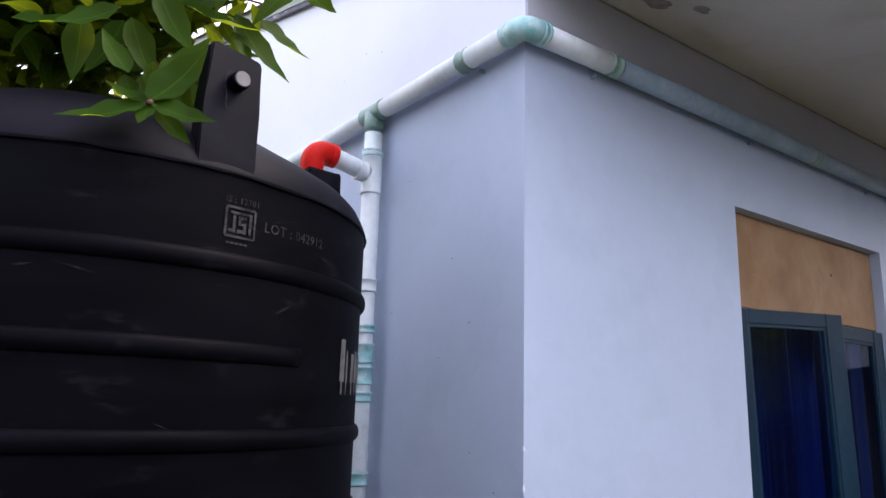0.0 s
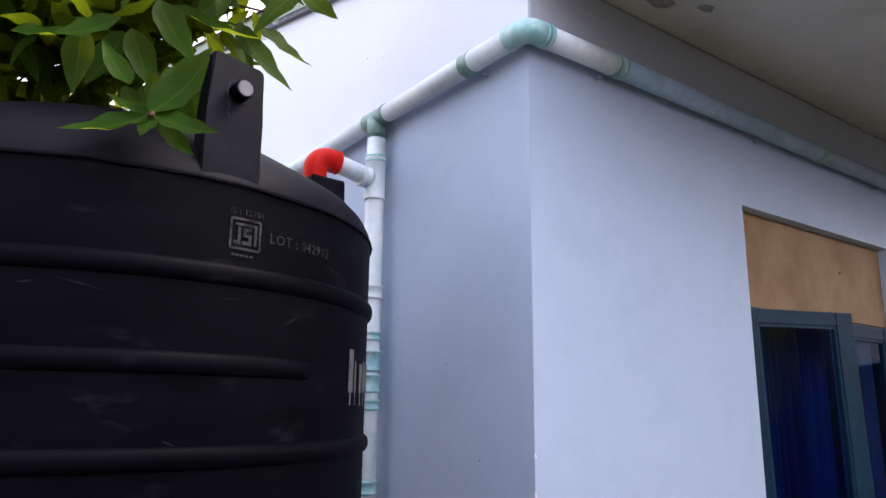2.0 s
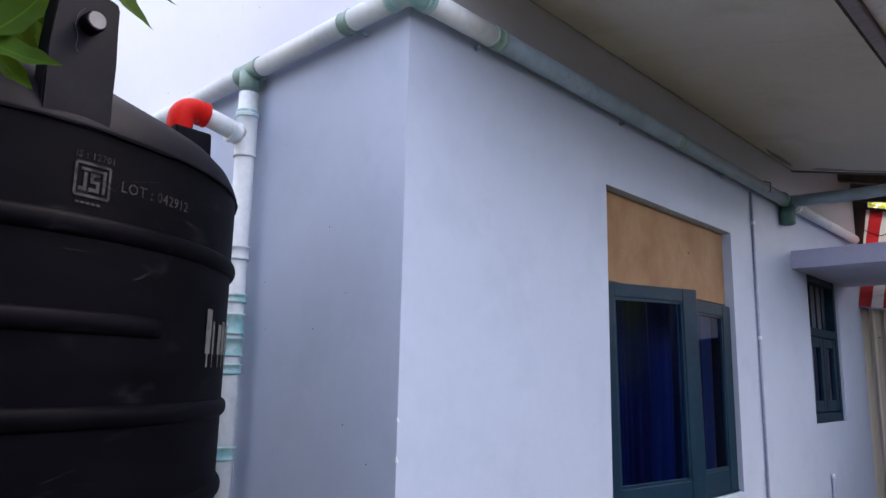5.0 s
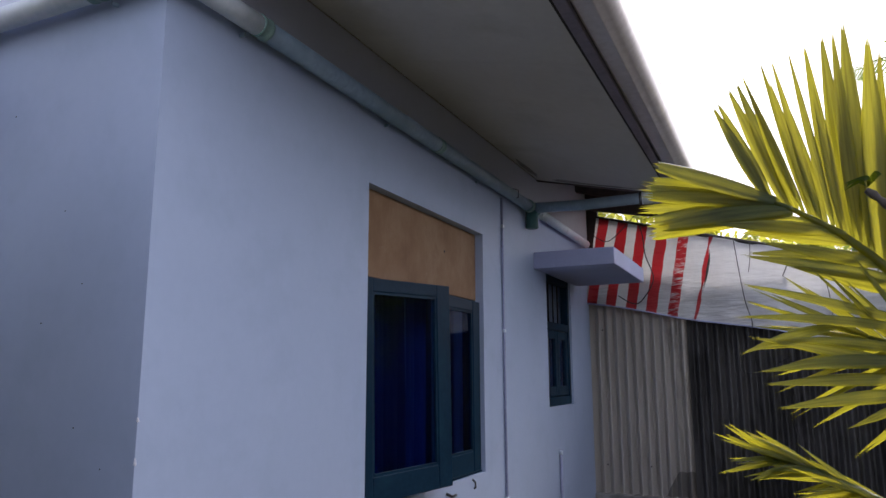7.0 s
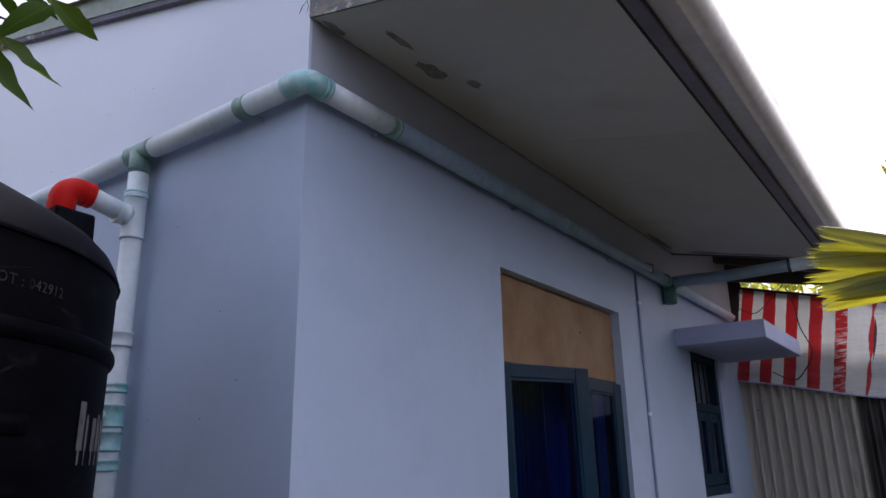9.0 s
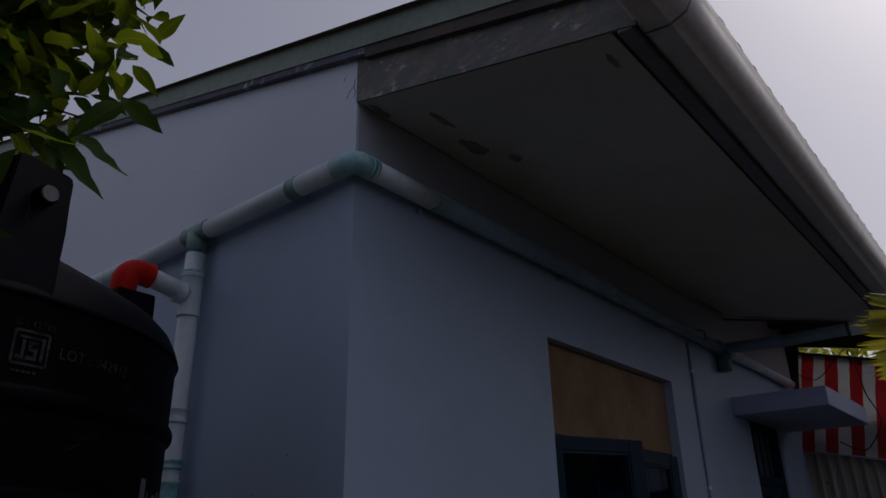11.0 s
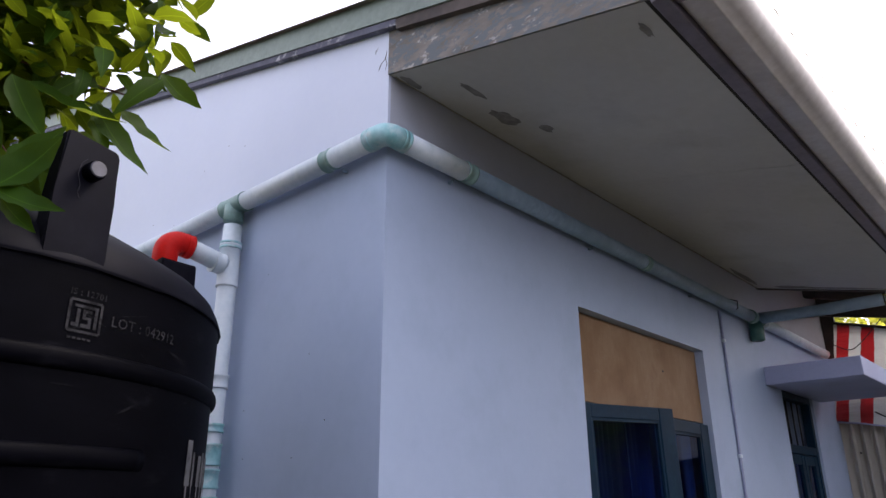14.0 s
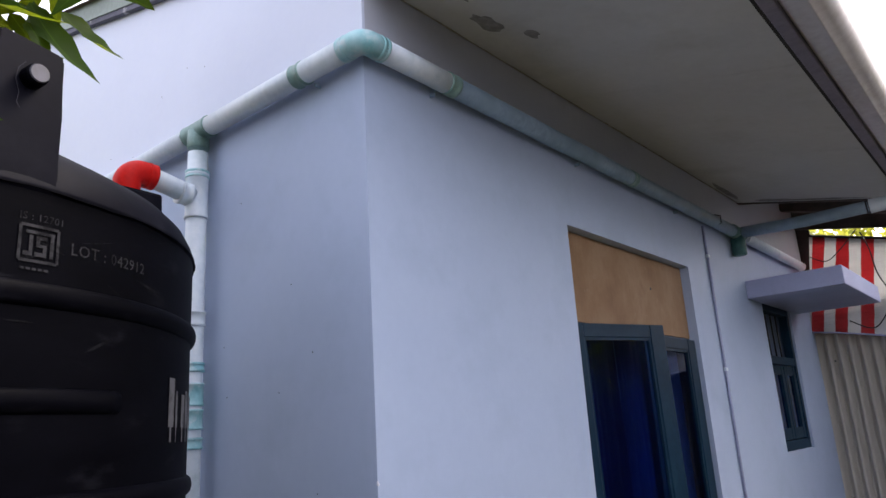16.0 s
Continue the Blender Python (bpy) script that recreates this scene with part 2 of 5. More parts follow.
def leafy(name, dark, light, glow, through_light=0.45, rough=0.42, scale=7.0, gloss=0.12, veins=False):
    """A leaf blade: gloss and colour above, light let through as in thin green tissue."""
    m, n, l = nodes_of(name)
    b = n["Principled BSDF"]
    g = n.new("ShaderNodeNewGeometry")
    blotch = noise_of(n, l, scale, 5)
    col = mix(n, l, g.outputs["Random Per Island"], dark, light)
    info = n.new("ShaderNodeObjectInfo")
    col = mix(n, l, mix(n, l, 0.5, (0, 0, 0), info.outputs["Random"]), col, light)
    col = mix(n, l, ramp(n, l, blotch, [(0.45, (0, 0, 0)), (0.8, (0.6, 0.6, 0.6))]), col, tuple(c * 1.5 for c in light))
    shine = mix(n, l, g.outputs["Random Per Island"], glow, tuple(c * 0.7 for c in glow))
    if veins == "net":              # a pale midrib and slanting side veins
        at = n.new("ShaderNodeAttribute")
        at.attribute_name = "blade"
        sep = n.new("ShaderNodeSeparateXYZ")
        l.new(at.outputs["Vector"], sep.inputs[0])
        a, f = n.new("ShaderNodeMath"), n.new("ShaderNodeMath")
        a.operation, f.operation = "MULTIPLY_ADD", "FRACT"
        a.inputs[1].default_value = -2.4
        up = n.new("ShaderNodeMath")
        up.operation = "MULTIPLY"
        up.inputs[1].default_value = 8.0
        l.new(sep.outputs["Z"], up.inputs[0])
        l.new(sep.outputs["X"], a.inputs[0])
        l.new(up.outputs[0], a.inputs[2])
        l.new(a.outputs[0], f.inputs[0])
        rib_line = ramp(n, l, sep.outputs["X"], [(0.02, (0.7, 0.7, 0.7)), (0.06, (0, 0, 0))])
        side_line = ramp(n, l, f.outputs[0], [(0.0, (0.22, 0.22, 0.22)), (0.14, (0, 0, 0)), (0.86, (0, 0, 0)), (1.0, (0.22, 0.22, 0.22))])
        col = mix(n, l, side_line, col, tuple(c * 1.7 for c in light))
        col = mix(n, l, rib_line, col, tuple(c * 2.4 for c in light))
        shine = mix(n, l, rib_line, shine, tuple(c * 1.5 for c in glow))
    elif veins:                     # long streaks that run with the blade
        at = n.new("ShaderNodeAttribute")
        at.attribute_name = "blade"
        scale_up = n.new("ShaderNodeMapping")
        scale_up.inputs["Scale"].default_value = (3.2, 40.0, 1.6)
        l.new(at.outputs["Vector"], scale_up.inputs[0])
        line = n.new("ShaderNodeTexNoise")
        line.inputs["Scale"].default_value, line.inputs["Detail"].default_value = 1.6, 5
        l.new(scale_up.outputs[0], line.inputs["Vector"])
        k = ramp(n, l, line.outputs[0], [(0.36, (0, 0, 0)), (0.64, (1, 1, 1))])
        col = mix(n, l, k, tuple(c * 0.7 for c in dark), col)
        shine = mix(n, l, k, tuple(c * 0.55 for c in glow), shine)
    l.new(col, b.inputs["Base Color"])
    b.inputs["Roughness"].default_value = rough
    b.inputs["Specular IOR Level"].default_value = gloss
    bump(n, l, noise_of(n, l, 60, 4), 0.2, 0.001, b.inputs["Normal"])
    tr, mx = n.new("ShaderNodeBsdfTranslucent"), n.new("ShaderNodeMixShader")
    l.new(shine, tr.inputs[0])
    mx.inputs[0].default_value = through_light
    l.new(b.outputs[0], mx.inputs[1])
    l.new(tr.outputs[0], mx.inputs[2])
    l.new(mx.outputs[0], n["Material Output"].inputs[0])
    return m


M_PLY, M_PEEL, M_GLASS, M_TARP = plywood(), peeling(), tinted_glass(), tarpaulin()
M_SHEET = sheet_metal("sun_bleached_corrugated_sheet", (0.47, 0.435, 0.385), 0.60)
M_SMEAR = sheet_metal("thinly_sooted_sheet", (0.21, 0.195, 0.175), 0.55)
M_SHEET_DARK = sheet_metal("sooty_corrugated_sheet", (0.095, 0.092, 0.090), 0.42)
M_LEAF = leafy("broad_green_leaf", (0.0045, 0.018, 0.0016), (0.014, 0.039, 0.0034), (0.19, 0.245, 0.010), 0.45, 0.5, 7.0, 0.04, "net")
M_LEAF_FAR = leafy("yellow_green_leaf", (0.05, 0.085, 0.018), (0.12, 0.16, 0.03), (0.60, 0.60, 0.08), 0.6)
M_PALM = leafy("palm_leaflet", (0.030, 0.058, 0.011), (0.075, 0.105, 0.022), (0.58, 0.53, 0.034), 0.54, 0.34, 12, 0.35, True)
M_TREE = leafy("tree_foliage", (0.03, 0.06, 0.018), (0.08, 0.12, 0.03), (0.26, 0.34, 0.06), 0.38)

# ---- mesh helpers ----


def finish(bm, name, mat, smooth=False):
    me = bpy.data.meshes.new(name)
    bmesh.ops.recalc_face_normals(bm, faces=bm.faces)
    if smooth:
        for f in bm.faces:
            f.smooth = True
    bm.to_mesh(me)
    bm.free()
    for m in mat if isinstance(mat, (list, tuple)) else [mat]:
        me.materials.append(m)
    return me


def part(name, bm, mat, parent=None, label="", smooth=False):
    ob = new(name, finish(bm, name, mat, smooth))
    if parent:
        ob.parent = parent
    if label:
        tagged(ob, label)
    return ob


def thing(name, label, category, at=(0, 0, 0), group=""):
    ob = new(name)
    ob.empty_display_size = 0.1
    ob.location = at
    return tagged(ob, label, category, group)


def under(ob, parent):
    """Hang ob, built in world places, under a thing that stands elsewhere."""
    ob.parent = parent
    ob.matrix_parent_inverse = Matrix.Translation(-Vector(parent.location))
    return ob


def add_box(bm, x0, x1, y0, y1, z0, z1, bevel=0.0, m=None):
    t = Matrix.Translation(((x0 + x1) / 2, (y0 + y1) / 2, (z0 + z1) / 2)) @ Matrix.Diagonal((x1 - x0, y1 - y0, z1 - z0, 1))
    vs = bmesh.ops.create_cube(bm, size=1, matrix=(m @ t) if m else t)["verts"]
    if bevel:
        es = list({e for v in vs for e in v.link_edges})
        bmesh.ops.bevel(bm, geom=es, offset=bevel, segments=2, affect="EDGES", profile=0.5)
    return bm


def box(*a, bevel=0.0, m=None):
    return add_box(bmesh.new(), *a, bevel=bevel, m=m)


def add_tube(bm, pts, radii, seg=20, caps=True):
    """A round tube through the places pts; radii one number or one for each place."""
    pts = [Vector(p) for p in pts]
    if isinstance(radii, (int, float)):
        radii = [radii] * len(pts)
    rings, side = [], None
    for i, p in enumerate(pts):
        way = (pts[min(i + 1, len(pts) - 1)] - pts[max(i - 1, 0)]).normalized()
        if side is None:
            side = way.orthogonal().normalized()
        side = (side - way * side.dot(way)).normalized()
        up = way.cross(side)
        rings.append([bm.verts.new(p + radii[i] * (math.cos(k * math.tau / seg) * side + math.sin(k * math.tau / seg) * up)) for k in range(seg)])
    for a, b in zip(rings, rings[1:]):
        for k in range(seg):
            bm.faces.new((a[k], a[(k + 1) % seg], b[(k + 1) % seg], b[k]))
    if caps:
        bm.faces.new(rings[0])
        bm.faces.new(rings[-1])
    return bm


def tube(pts, radii, seg=20, caps=True):
    return add_tube(bmesh.new(), pts, radii, seg, caps)


def sleeve(a, b, r, lip=0.0025):
    """A pipe socket from a to b with a raised bead at either mouth."""
    a, b = Vector(a), Vector(b)
    w, n = (b - a).normalized(), (b - a).length
    ps = [a, a + w * 0.001, a + w * 0.008, a + w * 0.010, b - w * 0.010, b - w * 0.008, b - w * 0.001, b]
    return tube(ps, [r - 0.002, r + lip, r + lip, r, r, r + lip, r + lip, r - 0.002], 24)


def arc(c, a, b, n=8):
    """Places on a quarter turn about c that begins along a and ends along b."""
    c, a, b = Vector(c), Vector(a), Vector(b)
    return [c + a * math.cos(k / n * math.pi / 2) + b * math.sin(k / n * math.pi / 2) for k in range(n + 1)]


def lathe(profile, centre, seg=96, a0=0.0, a1=360.0, close=False):
    bm, whole = bmesh.new(), a1 - a0 >= 360
    n = seg if whole else seg + 1
    rings = []
    for r, z in profile:
        rings.append([bm.verts.new((centre[0] + r * math.cos(radians(a0 + (a1 - a0) * k / seg)), centre[1] + r * math.sin(radians(a0 + (a1 - a0) * k / seg)), z)) for k in range(n)])
    if close:
        rings.append(rings[0])
    for a, b in zip(rings, rings[1:]):
        for k in range(seg):
            bm.faces.new((a[k], a[(k + 1) % n], b[(k + 1) % n], b[k]))
    if close and not whole:
        bm.faces.new([r[0] for r in rings[:-1]])
        bm.faces.new([r[-1] for r in rings[:-1]])
    return bm


def prism(outline, axis, lo, hi):
    """A plate: an outline of two coordinates drawn along x, y or z from lo to hi."""
    bm = bmesh.new()

    def at(u, v, w):
        return {"x": (w, u, v), "y": (u, w, v), "z": (u, v, w)}[axis]
    a, b = [bm.verts.new(at(u, v, lo)) for u, v in outline], [bm.verts.new(at(u, v, hi)) for u, v in outline]
    bm.faces.new(a)
    bm.faces.new(b)
    for k in range(len(a)):
        bm.faces.new((a[k], a[(k + 1) % len(a)], b[(k + 1) % len(a)], b[k]))
    return bm


def holed_wall(y0, y1, z0, z1, x0, x1, holes):
    """A wall along y with openings (y0, y1, z0, z1) cut right through it."""
    ys = sorted({y0, y1, *[v for h in holes for v in h[:2]]})
    zs = sorted({z0, z1, *[v for h in holes for v in h[2:]]})
    solid = {}
    for i in range(len(ys) - 1):
        for j in range(len(zs) - 1):
            cy, cz = (ys[i] + ys[i + 1]) / 2, (zs[j] + zs[j + 1]) / 2
            solid[i, j] = not any(h[0] < cy < h[1] and h[2] < cz < h[3] for h in holes)
    bm, made = bmesh.new(), {}

    def v(x, y, z):
        if (x, y, z) not in made:
            made[x, y, z] = bm.verts.new((x, y, z))
        return made[x, y, z]
    for (i, j), s in solid.items():
        if not s:
            continue
        a, b, c, d = ys[i], ys[i + 1], zs[j], zs[j + 1]
        for x in (x0, x1):
            bm.faces.new((v(x, a, c), v(x, b, c), v(x, b, d), v(x, a, d)))
        for di, dj, p, q in ((-1, 0, (a, c), (a, d)), (1, 0, (b, c), (b, d)), (0, -1, (a, c), (b, c)), (0, 1, (a, d), (b, d))):
            if not solid.get((i + di, j + dj), False):
                bm.faces.new((v(x0, *p), v(x1, *p), v(x1, *q), v(x0, *q)))
    return bm


def structure(name, bm, mat, label="", smooth=False):
    return tagged(new(name, finish(bm, name, mat, smooth)), label, kind="structure")


# ---- ground, walls, soffit and roof ----
PIPE_Z, R = 2.548, 0.0375               # height of the wall pipe's axis, its radius
SPLIT = 2.558                           # where the lavender paint ends, behind the pipe; the eave's shade tone starts
WIN1 = (1.174, 2.503, 0.805, 2.2)       # openings in the east wall
WIN2 = (3.80, 4.50, 1.108, 2.13)
END = 5.2


def roof_z(x):
    return 3.005 - 0.270 * x


def soffit_z(x):
    return 2.822 - 0.2245 * x


bm = bmesh.new()
bmesh.ops.create_grid(bm, x_segments=60, y_segments=60, size=60)
for v in bm.verts:
    v.co.z = 0.03 * noise.noise(v.co * 0.35) - 0.02
structure("ground", bm, M_GROUND, "damp mossy yard soil with bare trodden patches")

structure("wall_east", holed_wall(0, END, 0, SPLIT, -0.2, 0, [WIN1, WIN2]), M_WALL, "smooth lavender painted house wall with two windows")
structure("wall_east_upper_end", box(-0.2, -0.004, 3.64, END, SPLIT, 3.12), M_WALL_EAVE_SHADE, "wall above the soffit's end, eave shade painted in as grey")
structure("wall_east_upper", box(-0.2, 0, 0.012, 3.64, SPLIT, 2.98), M_WALL_EAVE_SHADE, "wall band under the eave, its shade painted in as grey")
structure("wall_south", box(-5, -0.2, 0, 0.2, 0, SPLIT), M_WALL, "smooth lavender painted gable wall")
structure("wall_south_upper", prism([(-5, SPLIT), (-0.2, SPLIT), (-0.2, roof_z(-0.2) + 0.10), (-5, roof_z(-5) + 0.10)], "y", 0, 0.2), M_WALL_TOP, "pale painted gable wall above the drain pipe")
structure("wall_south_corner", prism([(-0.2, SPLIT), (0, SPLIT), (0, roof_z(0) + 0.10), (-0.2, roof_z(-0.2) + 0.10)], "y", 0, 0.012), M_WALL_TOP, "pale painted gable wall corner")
structure("wall_west", box(-5.2, -5, 0, END, 0, 4.2), M_ROOM, "plain far wall of the house")
structure("wall_north", box(-5, -0.2, END - 0.2, END, 0, 3.0), M_ROOM, "plain end wall of the house")
structure("floor", box(-5, -0.2, 0.2, END - 0.2, 0.0, 0.3), M_CONCRETE, "plain grey room floor")
structure("room_partition", box(-2.2, -2.1, 0.2, END - 0.2, 0.3, 2.8), M_ROOM, "plain dim inner wall")
structure("ceiling", box(-5, -0.2, 0.2, END - 0.2, 2.8, 2.84), M_ROOM, "plain room ceiling")

rh = random.Random(9)
south = bpy.data.objects["wall_south"]
for k in range(8):
    x, z = rh.uniform(-0.75, -0.06), rh.uniform(1.0, 2.4)
    part("nail_hole", tube([(x, -0.0015, z), (x, 0.004, z)], 0.0019, 8), M_PIT, south)
gable = bpy.data.objects["wall_south_upper"]
for k in range(5):
    x, z = rh.uniform(-1.9, -0.25), rh.uniform(2.62, 2.95)
    part("nail_hole", tube([(x, -0.0015, z), (x, 0.004, z)], 0.0018, 8), M_PIT, gable)
for pts in ([(-0.012, 2.93), (-0.020, 2.90), (-0.011, 2.875), (-0.018, 2.85)], [(-0.020, 2.90), (-0.042, 2.885), (-0.055, 2.862)], [(-0.06, 2.965), (-0.072, 2.955), (-0.075, 2.945)]):
    part("hair_crack", tube([(x, -0.0005, z) for x, z in pts], [0.0007, 0.0013, 0.0011, 0.0006][:len(pts)], 6), M_PIT, bpy.data.objects["wall_south_corner"])
M_CHIP = surface("pale_plaster_chip", (0.62, 0.63, 0.70), (0.74, 0.75, 0.80), 40, 0.8, 90, 0.3, 0.001)
for z, tall in ((1.249, 0.007), (1.139, 0.011), (1.03, 0.006)):      # paint dribbles standing proud of the corner
    part("paint_drip", tube([(0.0, 0.0, z + tall), (0.003, -0.002, z + tall * 0.3), (0.004, -0.002, z - tall * 0.6), (0.001, 0.0, z - tall)], [0.001, 0.003, 0.0045, 0.001], 8), M_CHIP, south, smooth=True)

# soffit boards with a joint at either end of the middle sheet
bm = bmesh.new()
for y0, y1 in ((0.006, 1.28), (1.283, 2.46), (2.463, 3.62)):
    for lo, hi in ((0.002, 0.968),):
        vs = [bm.verts.new(p) for p in ((lo, y0, soffit_z(lo)), (hi, y0, soffit_z(hi)), (hi, y1, soffit_z(hi)), (lo, y1, soffit_z(lo)))]
        ws = [bm.verts.new(v.co + Vector((0, 0, 0.012))) for v in vs]
        bm.faces.new(vs)
        bm.faces.new(ws)
        for k in range(4):
            bm.faces.new((vs[k], vs[(k + 1) % 4], ws[(k + 1) % 4], ws[k]))


def blot(bm, cx, cy, rx, ry, seed):
    """An irregular flake of bare board, 2 mm below the soffit's face."""
    rng = random.Random(seed)
    ring = []
    for k in range(16):
        a, f = k / 16 * math.tau, rng.uniform(0.7, 1.12)
        x, y = cx + rx * f * math.cos(a), cy + ry * f * math.sin(a)
        ring.append(bm.verts.new((x, y, soffit_z(x) - 0.002)))
    f = bm.faces.new(ring)
    f.material_index = 1


for b in ((0.16, 0.47, 0.045, 0.085, 1), (0.252, 0.615, 0.026, 0.042, 2), (0.20, 0.235, 0.02, 0.075, 3), (0.035, 0.08, 0.02, 0.07, 4), 
          (0.05, 3.25, 0.03, 0.28, 7), (0.5, 3.57, 0.32, 0.03, 8), (0.91, 0.13, 0.014, 0.045, 9), (0.25, 3.55, 0.12, 0.04, 10)):
    blot(bm, *b)
prev = None
for k in range(181):                     # ragged yellowed edge where the boards meet the wall
    y = 0.02 + 3.58 * k / 180
    wide = 0.010 + 0.006 * noise.noise((y * 9, 1.3, 0)) + 0.006 * noise.noise((y * 31, 4.0, 0))
    row = [bm.verts.new((x, y, soffit_z(x) - 0.002)) for x in (0.004, 0.004 + max(wide, 0.002))]
    if prev:
        bm.faces.new((prev[0], prev[1], row[1], row[0])).material_index = 2
    prev = row
structure("ceiling_soffit", bm, [M_SOFFIT, M_FLAKE, M_STAINED], "grey flat eaves soffit with damp peeling spots")
structure("eave_end_board", prism([(0.0, soffit_z(0)), (1.04, soffit_z(1.04)), (1.04, roof_z(1.04) + 0.03), (0.0, roof_z(0))], "y", -0.004, 0.004), M_PEEL, "weathered board with peeling grey paint closing the eave")
structure("trim_soffit_edge", prism([(0.0, soffit_z(0) - 0.006), (1.02, soffit_z(1.02) - 0.006), (1.02, soffit_z(1.02) + 0.045), (0.0, soffit_z(0) + 0.045)], "y", 3.622, 3.655), M_DARKWOOD, "dark rotten batten at the soffit's end")
structure("trim_eave_strip", box(0.985, 1.028, 0.0, 3.62, 2.588, 2.63, bevel=0.004), M_FASCIA, "mauve painted strip along the eave")
# solid strip; its near-black colour stands for the shade in the gap
structure("trim_eave_gap_shade", box(0.966, 0.986, 0.0, 3.62, 2.606, 2.64), M_PIT, "near-black strip standing for the shaded gap along the eave")

# roof covering: low corrugated sheet, seen from below past the soffit
bm = bmesh.new()
rows = []
for i in range(0, 141):
    y = -0.06 + i * (END + 0.26) / 140
    up = 0.010 * math.sin(i * math.tau / 4)
    rows.append([[bm.verts.new((x, y, roof_z(x) + 0.128 + up + t)) for x in (-5.2, -2.0, 0.6, 1.14)] for t in (0.0, 0.003)])
for a, b in zip(rows, rows[1:]):
    for s in (0, 1):
        for k in range(3):
            bm.faces.new((a[s][k], a[s][k + 1], b[s][k + 1], b[s][k]))
structure("roof", bm, M_RUST, "low-pitched rusted corrugated roof sheet", smooth=True)
for y0 in (4.30, 4.80):
    structure("trim_rafter", prism([(-0.1, roof_z(-0.1) + 0.0), (1.0, roof_z(1.0) + 0.0), (1.0, roof_z(1.0) + 0.11), (-0.1, roof_z(-0.1) + 0.11)], "y", y0, y0 + 0.06), M_DARKWOOD, "old timber rafter under the roof sheet")

structure("trim_end_board", prism([(0.0, 2.905), (1.08, 2.69), (1.08, roof_z(1.08) + 0.115), (0.0, roof_z(0) + 0.115)], "y", END - 0.05, END - 0.02), M_DARKWOOD, "old dark timber board across the far roof end")
barge = thing("barge_flashing", "grey-green metal flashing along the sloping roof edge", "roof trim", (0, -0.02, 3.0))
for nm, lo, hi, y0, y1, mat, x0, x1 in (("cover", 0.030, 0.150, -0.035, -0.004, M_BARGE, -5.2, 1.12), ("lip", 0.0, 0.029, -0.030, -0.004, M_BARGE_LIP, -5.2, 0.06), ("batten", -0.016, 0.029, -0.028, -0.0045, M_DARKWOOD, 0.061, 1.12)):
    under(part(nm, prism([(x0, roof_z(x0) + lo), (x1, roof_z(x1) + lo), (x1, roof_z(x1) + hi), (x0, roof_z(x0) + hi)], "y", y0, y1), mat), barge)

# gutter: flat bottom, a bead, a rolled front
gutter = thing("roof_gutter", "pale metal eaves gutter with a rolled front", "gutter", (1.12, 1.7, 2.6))
prof = [(1.045, 2.72), (1.045, 2.606), (1.060, 2.600), (1.122, 2.596), (1.127, 2.592), (1.133, 2.594), (1.137, 2.600), (1.160, 2.604), (1.182, 2.616),
        (1.198, 2.636), (1.206, 2.662), (1.206, 2.690), (1.212, 2.700), (1.206, 2.706)]
prof = [(1.033 + (x - 1.045) * 0.87, z) for x, z in prof]
bm = bmesh.new()
ys = [-0.10 + 3.58 * k / 12 for k in range(13)]
cols = [[bm.verts.new((x, y, z)) for x, z in prof] for y in ys]
ins = [[bm.verts.new((x - 0.003 if k > 3 else x + 0.003, y, z + 0.003)) for k, (x, z) in enumerate(prof)] for y in ys]
for g in (cols, ins):
    for a, b in zip(g, g[1:]):
        for k in range(len(prof) - 1):
            bm.faces.new((a[k], a[k + 1], b[k + 1], b[k]))
for g, h in ((cols[0], ins[0]), (cols[-1], ins[-1])):
    for k in range(len(prof) - 1):
        bm.faces.new((g[k], g[k + 1], h[k + 1], h[k]))
under(part("trough", bm, M_GUTTER, smooth=True), gutter)
for y in (0.06,):
    under(part("bracket", tube([(1.031, y, 2.63), (1.034, y, 2.600), (1.100, y, 2.590), (1.152, y, 2.611), (1.1755, y, 2.66), (1.1755, y, 2.69)], 0.003, 8), M_FASCIA, label="thin painted gutter bracket"), gutter)
under(part("end_cap", prism([(x, z) for x, z in prof], "y", 3.482, 3.492), M_FASCIA, label="dull gutter end cap"), gutter)

# ---- drain pipe on both walls ----
pipes = thing("drain_pipe", "white plastic rain pipe run round the house corner", "pipe", (0, 0, PIPE_Z))
PX, PY = 0.0475, -0.0475


def pp(name, bm, mat, label="", smooth=True):
    return under(part(name, bm, mat, None, label, smooth), pipes)


pp("south_pipe", tube([(-4.0, PY, PIPE_Z + 0.012), (-0.955, PY, PIPE_Z + 0.004)], R, 28), M_PVC)
pp("south_pipe", tube([(-0.80, PY, PIPE_Z + 0.004), (-0.015, PY, PIPE_Z)], R, 28), M_PVC)
bend = [(-0.030, PY, PIPE_Z)] + arc((0.0175, -0.0175, PIPE_Z), (0, PY + 0.0175, 0), (PX - 0.0175, 0, 0), 10) + [(PX, 0.030, PIPE_Z)]
pp("corner_elbow", tube(bend, R + 0.0020, 28), M_TEAL, "elbow smeared with teal primer")
pp("socket", sleeve((-0.040, PY, PIPE_Z), (-0.010, PY, PIPE_Z), R + 0.0020, 0.0015), M_TEAL)
pp("socket", sleeve((PX, 0.010, PIPE_Z), (PX, 0.042, PIPE_Z), R + 0.0020, 0.0015), M_TEAL)
pp("coupling", sleeve((-0.275, PY, PIPE_Z), (-0.225, PY, PIPE_Z), R + 0.0015), M_FIT, "grey-green pipe coupling")
pp("east_pipe", tube([(PX, 0.015, PIPE_Z), (PX, 0.39, PIPE_Z - 0.001)], R, 28), M_PVC)
